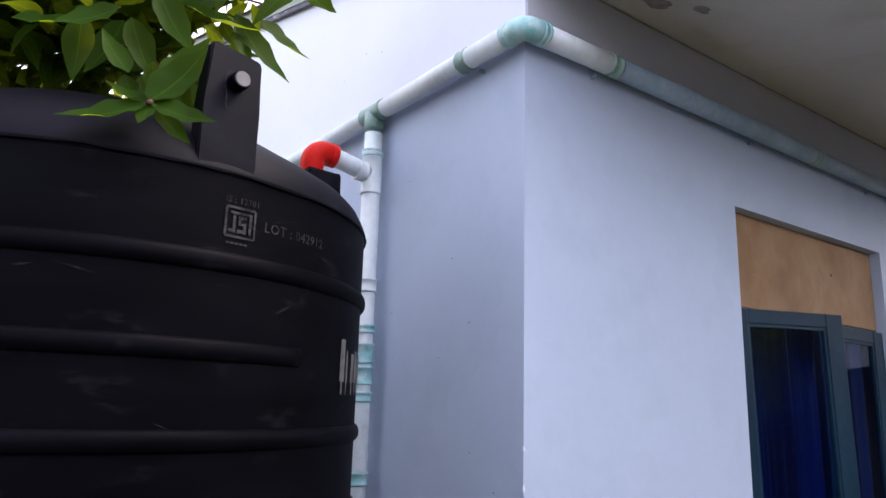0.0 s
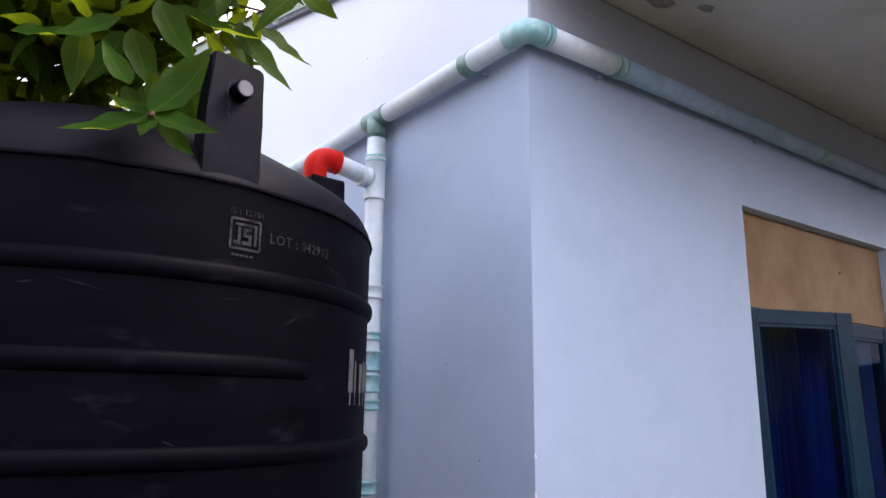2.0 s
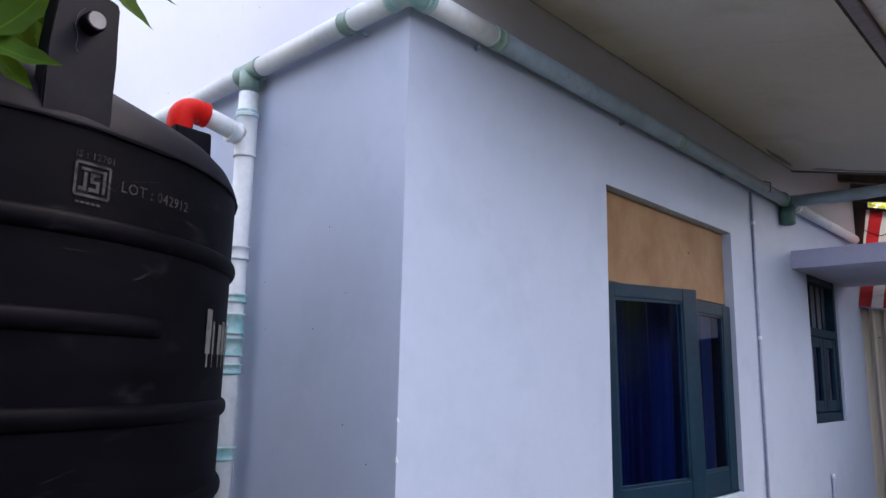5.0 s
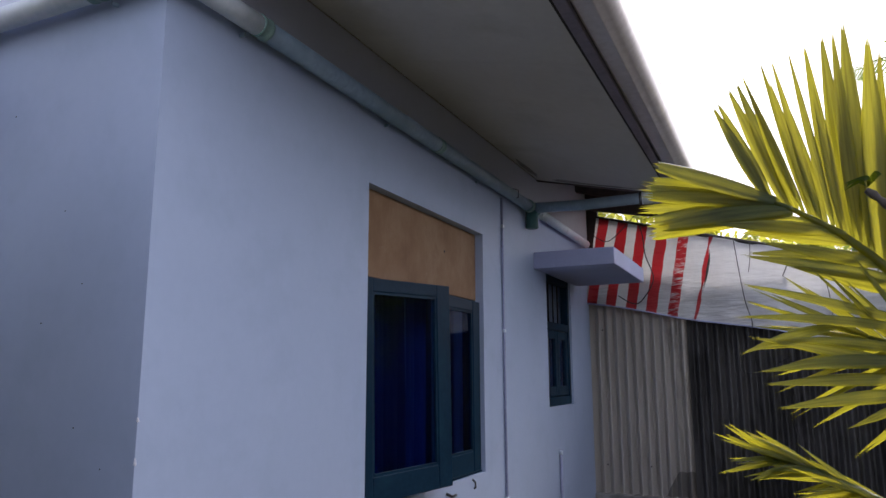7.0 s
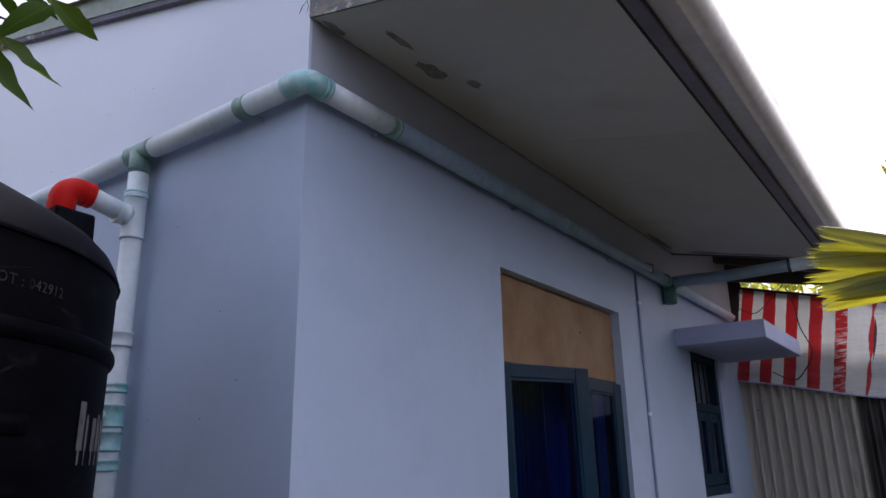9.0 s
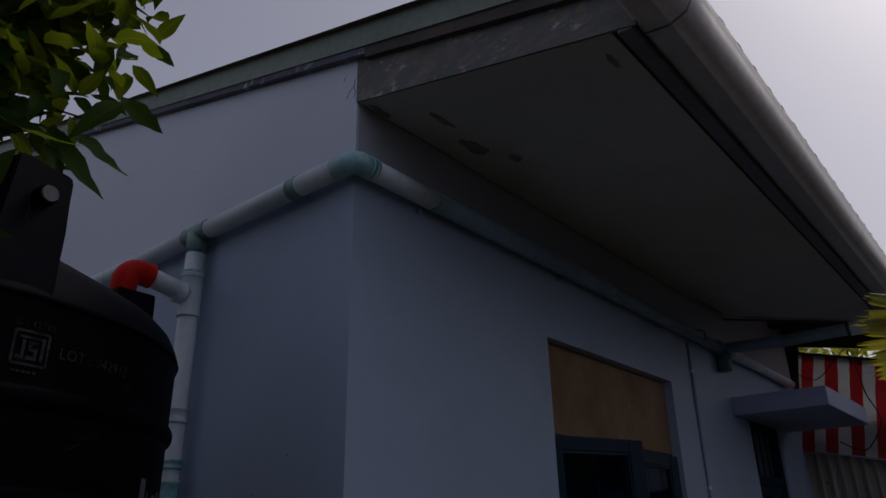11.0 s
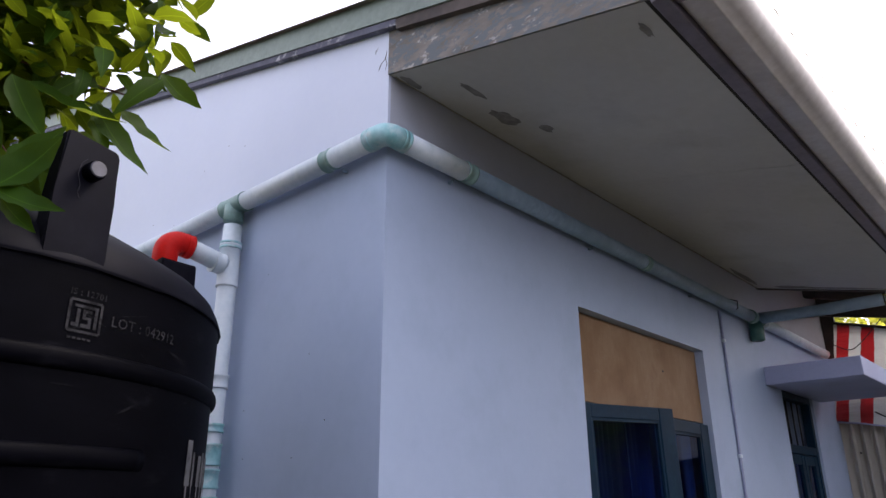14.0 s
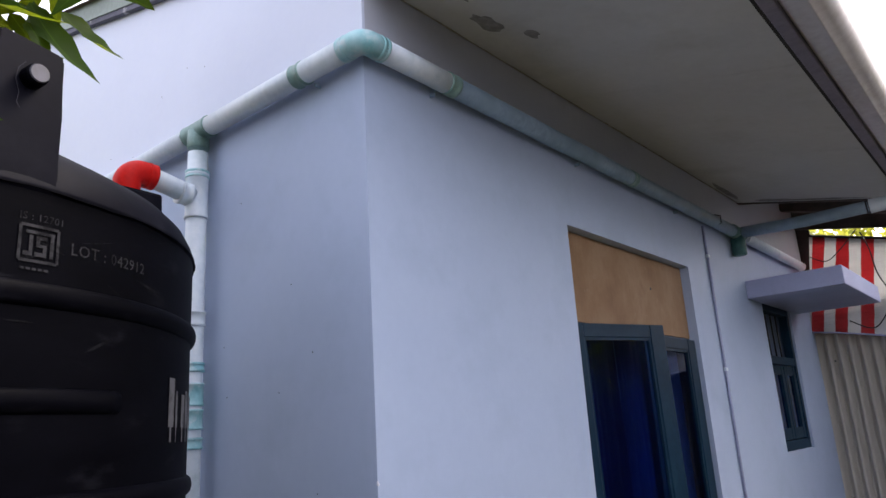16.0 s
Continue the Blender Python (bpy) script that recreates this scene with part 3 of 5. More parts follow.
pp("coupling", sleeve((PX, 0.345, PIPE_Z), (PX, 0.395, PIPE_Z), R + 0.0015), M_FIT, "grey-green pipe coupling")
pp("east_pipe", tube([(PX, 0.38, PIPE_Z - 0.001), (PX, 3.32, PIPE_Z - 0.010)], R, 28), M_PVC_E, "dull blue-grey plastic pipe")
pp("coupling", sleeve((PX, 1.755, PIPE_Z - 0.005), (PX, 1.805, PIPE_Z - 0.005), R + 0.0015), M_FIT, "grey-green pipe coupling")
pp("east_pipe", tube([(PX, 3.36, PIPE_Z - 0.010), (PX, 4.95, PIPE_Z - 0.016)], R * 0.92, 24), M_PVC)
pp("coupling", sleeve((PX, 3.50, PIPE_Z - 0.011), (PX, 3.56, PIPE_Z - 0.011), R + 0.001), M_PVC)
# east tee: blank stub downwards, branch out to the gutter
TY = 3.34
pp("tee", sleeve((PX, TY - 0.09, PIPE_Z - 0.010), (PX, TY + 0.09, PIPE_Z - 0.010), R + 0.006), M_FIT)
pp("stub", tube([(PX, TY, PIPE_Z - 0.02), (PX, TY, 2.39), (PX, TY, 2.385)], [R + 0.008, R + 0.008, R], 24), M_DARKPVC, "dark green blanked pipe stub")
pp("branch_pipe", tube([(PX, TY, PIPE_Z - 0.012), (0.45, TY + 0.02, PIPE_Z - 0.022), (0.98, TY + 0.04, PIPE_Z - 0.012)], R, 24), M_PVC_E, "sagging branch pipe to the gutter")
pp("socket", sleeve((0.80, TY + 0.035, PIPE_Z - 0.015), (0.822, TY + 0.038, PIPE_Z - 0.014), R + 0.002), M_CABLE)
pp("branch_socket", sleeve((0.822, TY + 0.036, PIPE_Z - 0.015), (0.95, TY + 0.04, PIPE_Z - 0.013), R + 0.005), M_PVC)
pp("gutter_bend", tube([(0.94, TY + 0.04, PIPE_Z - 0.013)] + arc((0.97, TY + 0.04, PIPE_Z + 0.082), (0, 0, -0.094), (0.10, 0, 0), 8), R + 0.004, 24), M_PVC)
# downpipe with its tees and sockets
DX, DY = -0.868, -0.052
pp("tee", sleeve((DX - 0.078, PY, PIPE_Z + 0.004), (DX + 0.078, PY, PIPE_Z + 0.004), R + 0.0025, 0.002), M_FIT)
pp("tee_leg", tube([(DX, DY, PIPE_Z), (DX, DY, 2.478), (DX, DY, 2.476)], [R + 0.003, R + 0.003, R], 24), M_FIT)
pp("down_pipe", tube([(DX, DY, 2.46), (DX + 0.004, DY, 1.2), (DX + 0.008, DY, 0.0)], R, 28), M_PVC)
pp("tee_body", sleeve((DX, DY, 2.375), (DX, DY, 2.195), R + 0.004), M_PVC)
pp("socket", sleeve((DX, DY, 2.385), (DX, DY, 2.355), R + 0.005), M_TEAL)
for hi, lo, mat in ((1.845, 1.79, M_PVC), (1.662, 1.628, M_TEAL), (1.59, 1.51, M_TEAL), (1.50, 1.43, M_TEAL), (1.405, 1.365, M_TEAL), (1.11, 1.06, M_TEAL)):
    pp("socket", sleeve((DX + 0.003, DY, hi), (DX + 0.003, DY, lo), R + 0.004), mat, "socket smeared with teal primer" if mat is M_TEAL else "")
pp("clean_out", sleeve((DX + 0.003, DY - 0.03, 1.55), (DX + 0.003, DY - 0.062, 1.55), 0.022), M_TEAL)
pp("overflow_pipe", tube([(DX, DY - 0.02, 2.285), (DX, -0.25, 2.322)], R, 28), M_PVC)
pp("tee_mouth", sleeve((DX, DY - 0.03, 2.285), (DX, DY - 0.075, 2.288), R + 0.004), M_PVC)
red = [(DX, -0.235, 2.320)] + arc((DX, -0.270, 2.272), (0, 0, 0.051), (0, -0.051, 0), 12) + [(DX, -0.321, 2.15)]
pp("red_elbow", tube(red, R + 0.0085, 28), M_RED, "bright red plastic elbow")
pp("red_collar", sleeve((DX, -0.222, 2.319), (DX, -0.254, 2.322), R + 0.009, 0.001), M_RED, "bright red elbow collar")
pp("outlet", tube([(DX, -0.321, 2.16), (DX, -0.321, 1.95)], R, 24), M_PVC)
for p in ((-0.205, -0.004, 2.492),):
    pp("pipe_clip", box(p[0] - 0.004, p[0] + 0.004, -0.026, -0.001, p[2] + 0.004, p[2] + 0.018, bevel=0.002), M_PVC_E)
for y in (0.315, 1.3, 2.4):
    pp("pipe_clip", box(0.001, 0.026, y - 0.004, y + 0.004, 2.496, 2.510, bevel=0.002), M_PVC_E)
pp("wire_tie", tube([(0.03, 2.93, 2.505), (0.088, 2.93, 2.52), (0.088, 2.94, 2.57), (0.04, 2.95, 2.592), (0.02, 2.98, 2.60)], 0.003, 6), M_CABLE, "loop of black wire")

# ---- conduits on the east wall ----
cable = thing("conduit", "thin mauve conduit clipped up the lavender wall", "conduit", (0, 2.825, 0.0))
under(part("tube", tube([(0.009, 2.83, 0.0), (0.009, 2.826, 1.4), (0.009, 2.822, 2.50)], 0.0085, 10), M_CONDUIT, smooth=True), cable)
for z in (0.6, 1.62, 2.3):
    under(part("clip", box(0.001, 0.02, 2.812, 2.840, z, z + 0.02, bevel=0.003), M_PVC), cable)
stub = thing("conduit_stub", "short pale conduit end rising from the ground", "conduit", (0, 4.02, 0))
under(part("tube", tube([(0.012, 4.02, 0.0), (0.012, 4.02, 0.75)], 0.011, 10), M_CONDUIT, smooth=True), stub)
under(part("cap", tube([(0.012, 4.02, 0.745), (0.012, 4.02, 0.775)], 0.014, 10), M_PVC, label="white end cap", smooth=True), stub)

# ---- sunshade slab over the small window ----
bm = box(0.0, 0.59, 3.50, 4.70, 2.118, 2.24, bevel=0.006)
shade = tagged(new("sunshade_slab", finish(bm, "sunshade_slab", M_SLAB)), "lavender painted concrete sunshade above the small window", "sunshade")

# ---- windows ----


def sash(name, w, h, t=0.035, stile=0.10, rail=0.11, head=0.06, label=""):
    """A glazed casement, hinged at its own origin, that spans w along y and h up."""
    leaf = new(name)
    bev = 0.004
    part("stile", box(-t / 2, t / 2, 0, stile, 0, h, bevel=bev), M_FRAME, leaf)
    part("stile", box(-t / 2, t / 2, w - stile, w, 0, h, bevel=bev), M_FRAME, leaf)
    part("rail", box(-t / 2 + 0.001, t / 2 - 0.001, stile, w - stile, 0, rail, bevel=bev), M_FRAME, leaf)
    part("rail", box(-t / 2 + 0.001, t / 2 - 0.001, stile, w - stile, h - head, h, bevel=bev), M_FRAME, leaf)
    for a, b, c, d in ((stile, stile + 0.012, rail, h - head), (w - stile - 0.012, w - stile, rail, h - head), (stile, w - stile, rail, rail + 0.012), (stile, w - stile, h - head - 0.012, h - head)):
        part("bead", box(-0.004, 0.012, a, b, c, d), M_FRAME, leaf)
    pane = part("pane", box(-0.003, 0.001, stile - 0.005, w - stile + 0.005, rail - 0.005, h - head + 0.005), M_GLASS, leaf, "dark blue tinted glass")
    pane.visible_shadow = False
    if label:
        tagged(leaf, label)
    return leaf


win = tagged(new("window_1"), "blue-green casement window, one leaf ajar, plywood above", kind="structure")
y0, y1, z0, z1 = WIN1
TOP = 1.785
part("plywood_panel", box(-0.062, -0.05, y0 + 0.002, y1 - 0.002, TOP + 0.012, z1 - 0.002), M_PLY, win, "bare plywood panel")
part("transom", box(-0.10, -0.052, y0 + 0.002, y1 - 0.002, TOP - 0.03, TOP + 0.010), M_FRAME, win)
part("jamb", box(-0.13, -0.085, y0 + 0.002, y0 + 0.03, z0 + 0.002, TOP - 0.032), M_FRAME, win)
part("jamb", box(-0.13, -0.085, y1 - 0.03, y1 - 0.002, z0 + 0.002, TOP - 0.032), M_FRAME, win)
part("window_sill", box(-0.19, -0.02, y0 + 0.002, y1 - 0.002, z0 + 0.002, z0 + 0.012), M_FRAME, win)
part("screw", tube([(-0.051, 2.06, 2.03), (-0.047, 2.06, 2.03)], 0.006, 8), M_CABLE, win)
LEAF_H = TOP - z0 - 0.016
ajar = sash("casement", 0.645, LEAF_H, label="glazed leaf standing ajar")
ajar.parent = win
ajar.matrix_basis = pose(-0.055, y0 + 0.006, z0 + 0.014, 1.3, 0, -13.5)
shut = sash("casement", 0.655, LEAF_H, label="glazed leaf, closed")
shut.parent = win
shut.matrix_basis = pose(-0.040, y1 - 0.664, z0 + 0.014, 0, 0, 0)
hook = part("window_hook", tube([(0.004, 2.30, 0.79), (0.02, 2.30, 0.775), (0.022, 2.30, 0.75), (0.012, 2.30, 0.742)], 0.005, 8), M_CABLE, win, "black iron window hook", True)
part("window_stay", tube([(0.01, 1.95, 0.765), (0.025, 1.98, 0.75), (0.03, 2.02, 0.752)], 0.007, 8), M_CABLE, win, "black iron window stay", True)

win2 = tagged(new("window_2"), "narrow dark window with blue-green frame and shutters", kind="structure")
y0, y1, z0, z1 = WIN2
for a, b, c, d in ((y0, y0 + 0.05, z0, z1), (y1 - 0.05, y1, z0, z1), (y0 + 0.05, y1 - 0.05, z0, z0 + 0.07), (y0 + 0.05, y1 - 0.05, z1 - 0.05, z1), (y0 + 0.05, y1 - 0.05, 1.70, 1.76)):
    part("window_frame", box(-0.08, -0.018, a + 0.001, b - 0.001, c + 0.001, d - 0.001, bevel=0.003), M_FRAME, win2)
mid = (y0 + y1) / 2
for a, b in ((y0 + 0.055, mid - 0.004), (mid + 0.004, y1 - 0.055)):
    part("shutter_stile", box(-0.06, -0.025, a, a + 0.06, z0 + 0.075, 1.695, bevel=0.003), M_FRAME, win2)
    part("shutter_stile", box(-0.06, -0.025, b - 0.06, b, z0 + 0.075, 1.695, bevel=0.003), M_FRAME, win2)
    part("shutter_rail", box(-0.059, -0.026, a + 0.06, b - 0.06, z0 + 0.075, z0 + 0.15, bevel=0.003), M_FRAME, win2)
    part("shutter_rail", box(-0.059, -0.026, a + 0.06, b - 0.06, 1.63, 1.695, bevel=0.003), M_FRAME, win2)
    p = part("pane", box(-0.045, -0.041, a + 0.055, b - 0.055, z0 + 0.145, 1.635), M_GLASS, win2, "dark blue tinted glass")
    p.visible_shadow = False
for k in range(4):
    y = y0 + 0.14 + k * 0.13
    part("grille_bar", tube([(-0.07, y, 1.76), (-0.07, y, z1 - 0.05)], 0.006, 8), M_CABLE, win2, smooth=True)


def curtain(y0, y1, z0, z1, x, cloth):
    bm, n = bmesh.new(), 90
    cols = []
    for k in range(n + 1):
        y = y0 + (y1 - y0) * k / n
        dx = 0.022 * math.sin(k * 0.55) + 0.012 * math.sin(k * 0.23 + 1)
        cols.append([bm.verts.new((x + dx * f, y, z)) for z, f in ((z0, 1.2), ((z0 + z1) / 2, 1.0), (z1, 0.5))])
    for a, b in zip(cols, cols[1:]):
        for j in range(2):
            bm.faces.new((a[j], b[j], b[j + 1], a[j + 1]))
    return finish(bm, "curtain", cloth, True)


for a, b, c, d, cloth, tone in ((1.05, 1.55, 0.6, 1.95, M_CURTAIN, "navy"), (1.62, 2.05, 0.6, 1.95, M_CURTAIN, "navy"), (2.06, 2.66, 0.6, 1.95, M_CURTAIN_BRIGHT, "reflection-bright"), (3.6, 4.7, 0.9, 2.2, M_CURTAIN, "navy")):
    tagged(new("curtain", curtain(a, b, c, d, -0.30, cloth)), tone + " blue cloth curtain hung behind the window", "curtain", "window curtains")

# ---- water tank ----
TC, TR = (-0.494, -1.084), 0.70
tank = thing("water_tank", "large black ribbed plastic water storage tank", "water tank", (*TC, 0))
prof = [(0.0, 0.0), (0.66, 0.0), (0.69, 0.03), (TR, 0.07), (TR, 1.806)]
under(part("body", lathe(prof, TC, 128), M_TANK, smooth=True), tank)
prof = [(TR - 0.002, 1.806), (TR + 0.004, 1.812), (TR + 0.003, 1.818), (TR - 0.004, 1.838), (0.680, 1.868), (0.652, 1.896), (0.60, 1.928), (0.50, 1.985), (0.42, 2.022), (0.36, 2.038), (0.315, 2.042), (0.31, 2.03), (0.0, 2.03)]
under(part("dome", lathe(prof, TC, 128), M_TANK_TOP, label="dusty domed top", smooth=True), tank)
bm, ring = bmesh.new(), []
for k in range(320):
    a = k / 320 * math.tau
    f = 0.5 + 0.5 * noise.noise((math.cos(a) * 14, math.sin(a) * 14, 0.4))
    up = 0.004 * noise.noise((math.cos(a) * 9, math.sin(a) * 9, 2.0))
    ring.append([bm.verts.new((TC[0] + r * math.cos(a), TC[1] + r * math.sin(a), 1.811 + up + z)) for r, z in ((TR - 0.003, 0.003), (TR + 0.003 + 0.006 * f, 0.0012), (TR + 0.003 + 0.006 * f, -0.0012), (TR - 0.003, -0.003))])
for a, b in zip(ring, ring[1:] + ring[:1]):
    for j in range(3):
        bm.faces.new((a[j], a[j + 1], b[j + 1], b[j]))
under(part("seam", bm, M_TANK, label="ragged moulding seam"), tank)
under(part("neck", lathe([(0.285, 2.025), (0.285, 2.075), (0.275, 2.08), (0.0, 2.08)], TC, 64), M_TANK, smooth=True), tank)


def rib(z, a0=0.0, a1=360.0):
    p = [(TR - 0.006, z - 0.023)] + [(TR - 0.001 + 0.0135 * math.cos(radians(q)), z + 0.021 * math.sin(radians(q))) for q in range(-90, 91, 18)] + [(TR - 0.006, z + 0.023)]
    under(part("rib", lathe(p, TC, 128, a0, a1, close=True), M_TANK, smooth=True), tank)


for z in (1.630, 1.290, 1.100, 0.92, 0.74, 0.56, 0.38, 0.2):
    rib(z)
rib(1.458, -250, 25.5)


def lug(angle, rise=0.0, bolt=True):
    """A lifting lug: a thick plate on the shoulder, with a bolt through it."""
    m = Matrix.Translation((*TC, 0)) @ Matrix.Rotation(radians(angle), 4, "Z")
    bm = prism([(-0.064, 1.813), (0.064, 1.813), (0.0605, 1.95), (0.058, 2.064 + rise), (0.052, 2.072 + rise), (-0.050, 2.085 + rise), (-0.056, 2.079 + rise), (-0.062, 1.95)], "x", 0.652 if rise == 0 else 0.575, 0.699)
    bmesh.ops.bevel(bm, geom=list(bm.edges), offset=0.004, segments=2, affect="EDGES")
    bm.transform(m)
    plate = under(part("lug", bm, M_TANK_TOP, label="black moulded lifting lug"), tank)
    bm = tube([(0.69, 0.002, 2.006), (0.722, 0.002, 2.006), (0.727, 0.002, 2.006)], [0.0200, 0.0200, 0.0170], 20)
    bm.transform(m)
    part("bolt", bm, M_TANK, plate, "grey-ended black bolt")
    bm = tube([(0.7268, 0.002, 2.006), (0.730, 0.002, 2.006)], [0.0172, 0.0158], 20)
    bm.transform(m)
    part("bolt_end", bm, M_CAP, plate)
    if angle == 7.3:                 # a frayed string left hanging from the bolt
        bm = tube([(0.706, -0.012, 2.030), (0.704, -0.022, 2.016), (0.702, -0.024, 1.995), (0.701, -0.016, 1.972), (0.701, -0.019, 1.955), (0.701, -0.013, 1.945)], 0.00035, 6)
        bm.transform(m)
        part("string", bm, M_CAP, plate, "thin grey frayed string")


for a, up in ((7.3, 0.0), (94.5, 0.034), (187.0, 0.0), (277.0, 0.0)):
    lug(a, up)


def wrap(bm, a0, z0, lift=0.0015):
    """Lay flat print (x along, y up) round the tank from angle a0, height z0."""
    for v in bm.verts:
        a, r = radians(a0) + v.co.x / TR, TR + lift + v.co.z
        v.co = Vector((TC[0] + r * math.cos(a), TC[1] + r * math.sin(a), z0 + v.co.y))
    return bm


def lettering(text, size):
    cu = bpy.data.curves.new("lettering", "FONT")
    cu.body, cu.size, cu.resolution_u, cu.space_character = text, size, 2, 1.08
    ob = new("lettering", cu)
    me = ob.evaluated_get(bpy.context.evaluated_depsgraph_get()).to_mesh()
    bm = bmesh.new()
    bm.from_mesh(me)
    bpy.data.objects.remove(ob)
    return bm


under(part("lettering", wrap(lettering("LOT : 042912", 0.030), 15.2, 1.708), M_PRINT, label="worn white lot number print"), tank)
under(part("lettering", wrap(lettering("IS : 12701", 0.018), 7.6, 1.754), M_PRINT, label="worn white standard number print"), tank)
bm = bmesh.new()
for a in ((0.003, 0.067, 0, 0.005), (0.003, 0.067, 0.060, 0.065), (0, 0.005, 0.003, 0.062), (0.065, 0.07, 0.003, 0.062), (0.009, 0.024, 0.011, 0.018), (0.018, 0.024, 0.018, 0.046),
          (0.012, 0.061, 0.049, 0.054), (0.030, 0.048, 0.040, 0.046), (0.030, 0.036, 0.032, 0.040), (0.030, 0.048, 0.027, 0.032), (0.042, 0.048, 0.018, 0.027), (0.028, 0.048, 0.011, 0.018), (0.054, 0.060, 0.011, 0.049)):
    for i in range(4):
        w = (a[1] - a[0]) / 4
        add_box(bm, a[0] + i * w, a[0] + (i + 1) * w, a[2], a[3], 0, 0.0006)
under(part("mark", wrap(bm, 7.7, 1.682), M_PRINT, label="worn square white certification mark"), tank)
bm = bmesh.new()
for i in range(5):
    add_box(bm, i * 0.010, i * 0.010 + 0.007, 0, 0.004, 0, 0.0006)
under(part("mark_caption", wrap(bm, 8.2, 1.669), M_PRINT), tank)
bm = bmesh.new()
for i, (w, h) in enumerate(((0.030, 0.10), (0.012, 0.075), (0.03, 0.07), (0.03, 0.08), (0.03, 0.07), (0.03, 0.075))):
    add_box(bm, i * 0.042, i * 0.042 + w, 0, h, 0, 0.0006)
    add_box(bm, i * 0.042 + w * 0.3, i * 0.042 + w * 0.6, -0.03, 0, 0, 0.0006)
M_BRAND = surface("white_brand_paint", (0.06, 0.06, 0.066), (0.11, 0.11, 0.12), 12, 0.6, stain=(0.03, 0.03, 0.035), stain_scale=30, stain_amount=(0.5, 0.6))
under(part("brand_paint", wrap(bm, 40.5, 1.415), M_BRAND, label="streaky white paint bars"), tank)

M_SCUFF = surface("grey_scuff", (0.006, 0.006, 0.0085), (0.012, 0.012, 0.015), 30, 0.7, stain=(0.002, 0.002, 0.003), stain_scale=50, stain_amount=(0.42, 0.6), spec=0.05)
rs = random.Random(21)
for k in range(16):
    bm = bmesh.new()
    n, le, tilt, wd = 6, rs.uniform(0.02, 0.11), rs.uniform(-0.5, 0.5), rs.uniform(0.0008, 0.004)
    up = [[bm.verts.new((le * q / n, tilt * le * q / n + sg * wd * math.sin(math.pi * (q + 0.4) / (n + 0.8)), 0)) for q in range(n + 1)] for sg in (-1, 1)]
    for q in range(n):
        bm.faces.new((up[0][q], up[0][q + 1], up[1][q + 1], up[1][q]))
    z = rs.choice((rs.uniform(1.50, 1.60), rs.uniform(1.66, 1.79), rs.uniform(1.32, 1.42), rs.uniform(1.14, 1.26)))
    under(part("scuff", wrap(bm, rs.uniform(-30, 45), z, 0.0008), M_SCUFF), tank)

# ---- shed side: corrugated sheets, striped tarpaulin ----
structure("kerb", box(0.0, 6.0, END - 0.08, END + 0.20, -0.05, 0.30, bevel=0.01), M_CONCRETE, "low grey concrete kerb under the sheet fence")
fence = thing("sheet_fence", "fence of upright weathered corrugated metal sheets", "fence", (2.0, END, 0.3))


def corrugated(x0, width, y, z0, z1, mat, label):
    bm, n, pitch = bmesh.new(), int(width / 0.082 * 8), 0.082
    back = []
    for t in (0.0, 0.0025):
        rows = []
        for k in range(n + 1):
            x = x0 + k * pitch / 8
            dy = -0.031 * math.cos(k / 8 * math.tau)
            rows.append([bm.verts.new((x, y + dy + t + 0.004 * noise.noise((x * 2, z * 1.5, 3)), z)) for z in (z0, z0 + 0.45, z0 + 0.9, z0 + 1.35, z1)])
        back.append(rows)
        for a, b in zip(rows, rows[1:]):
            for j in range(4):
                bm.faces.new((a[j], b[j], b[j + 1], a[j + 1]))
    under(part("sheet", bm, mat, label=label, smooth=True), fence)


corrugated(0.003, 0.88, END - 0.026, 0.302, 2.25, M_SHEET, "sun-bleached corrugated sheet")
for k in range(5):
    corrugated(0.865 + k * 0.80, 0.84, END - 0.022 + 0.004 * (k % 2), 0.302, 2.15 - 0.1 * k, M_SHEET_DARK, "sooty corrugated sheet")
bm, prev = bmesh.new(), None                # soot smeared over the foot of the pale sheet
for k in range(81):
    x = 0.60 + 0.262 * k / 80
    dy = -0.031 * math.cos((x - 0.003) / 0.082 * math.tau)
    top = 0.302 + max(0.004, 0.26 * math.sin(min(1.0, k / 52) * 1.5) ** 1.3 - 0.05 * (k / 80) + 0.03 * noise.noise((x * 20, 0.2, 0)))
    row = [bm.verts.new((x, END - 0.0295 + dy + 0.004 * noise.noise((x * 2, z * 1.5, 3)), z)) for z in (0.302, (0.302 + top) / 2, top)]
    if prev:
        for j in range(2):
            bm.faces.new((prev[j], row[j], row[j + 1], prev[j + 1]))
    prev = row
under(part("soot_smear", bm, M_SMEAR, label="dark soot smear", smooth=True), fence)
for x, z in ((0.12, 0.55), (0.12, 1.75), (0.5, 0.55), (1.0, 0.5), (1.3, 0.48)):
    under(part("nail", tube([(x, END - 0.062, z), (x, END - 0.05, z)], 0.007, 8), M_CABLE), fence)

tarp = thing("tarpaulin", "slack tarpaulin, red striped at one end, white beyond", "tarpaulin", (1.5, END - 0.1, 2.2))


def tarp_place(u, w):
    """u along the cloth in metres, w from 0 at the hem to 1 at the top."""
    lo, hi = 2.005 - 0.19 * u, 2.815 - 0.262 * u
    wr = 0.020 * noise.noise((u * 5.0, w * 3.0, 0.3)) + 0.008 * noise.noise((u * 4 + w * 6, w * 16, 2.0)) + 0.006 * math.sin(u * 19 + w * 2.0) + 0.007 * noise.noise((u * 3.2, w * 30, 5.0)) * min(1.0, max(0.0, u - 0.5) * 1.5)
    sag = 0.010 * math.sin(u * 5.2) * (1 - w)
    return Vector((-0.012 + u + 0.115 * w, END - 0.10 + 0.05 * w + wr, lo + (hi - lo) * w + sag))


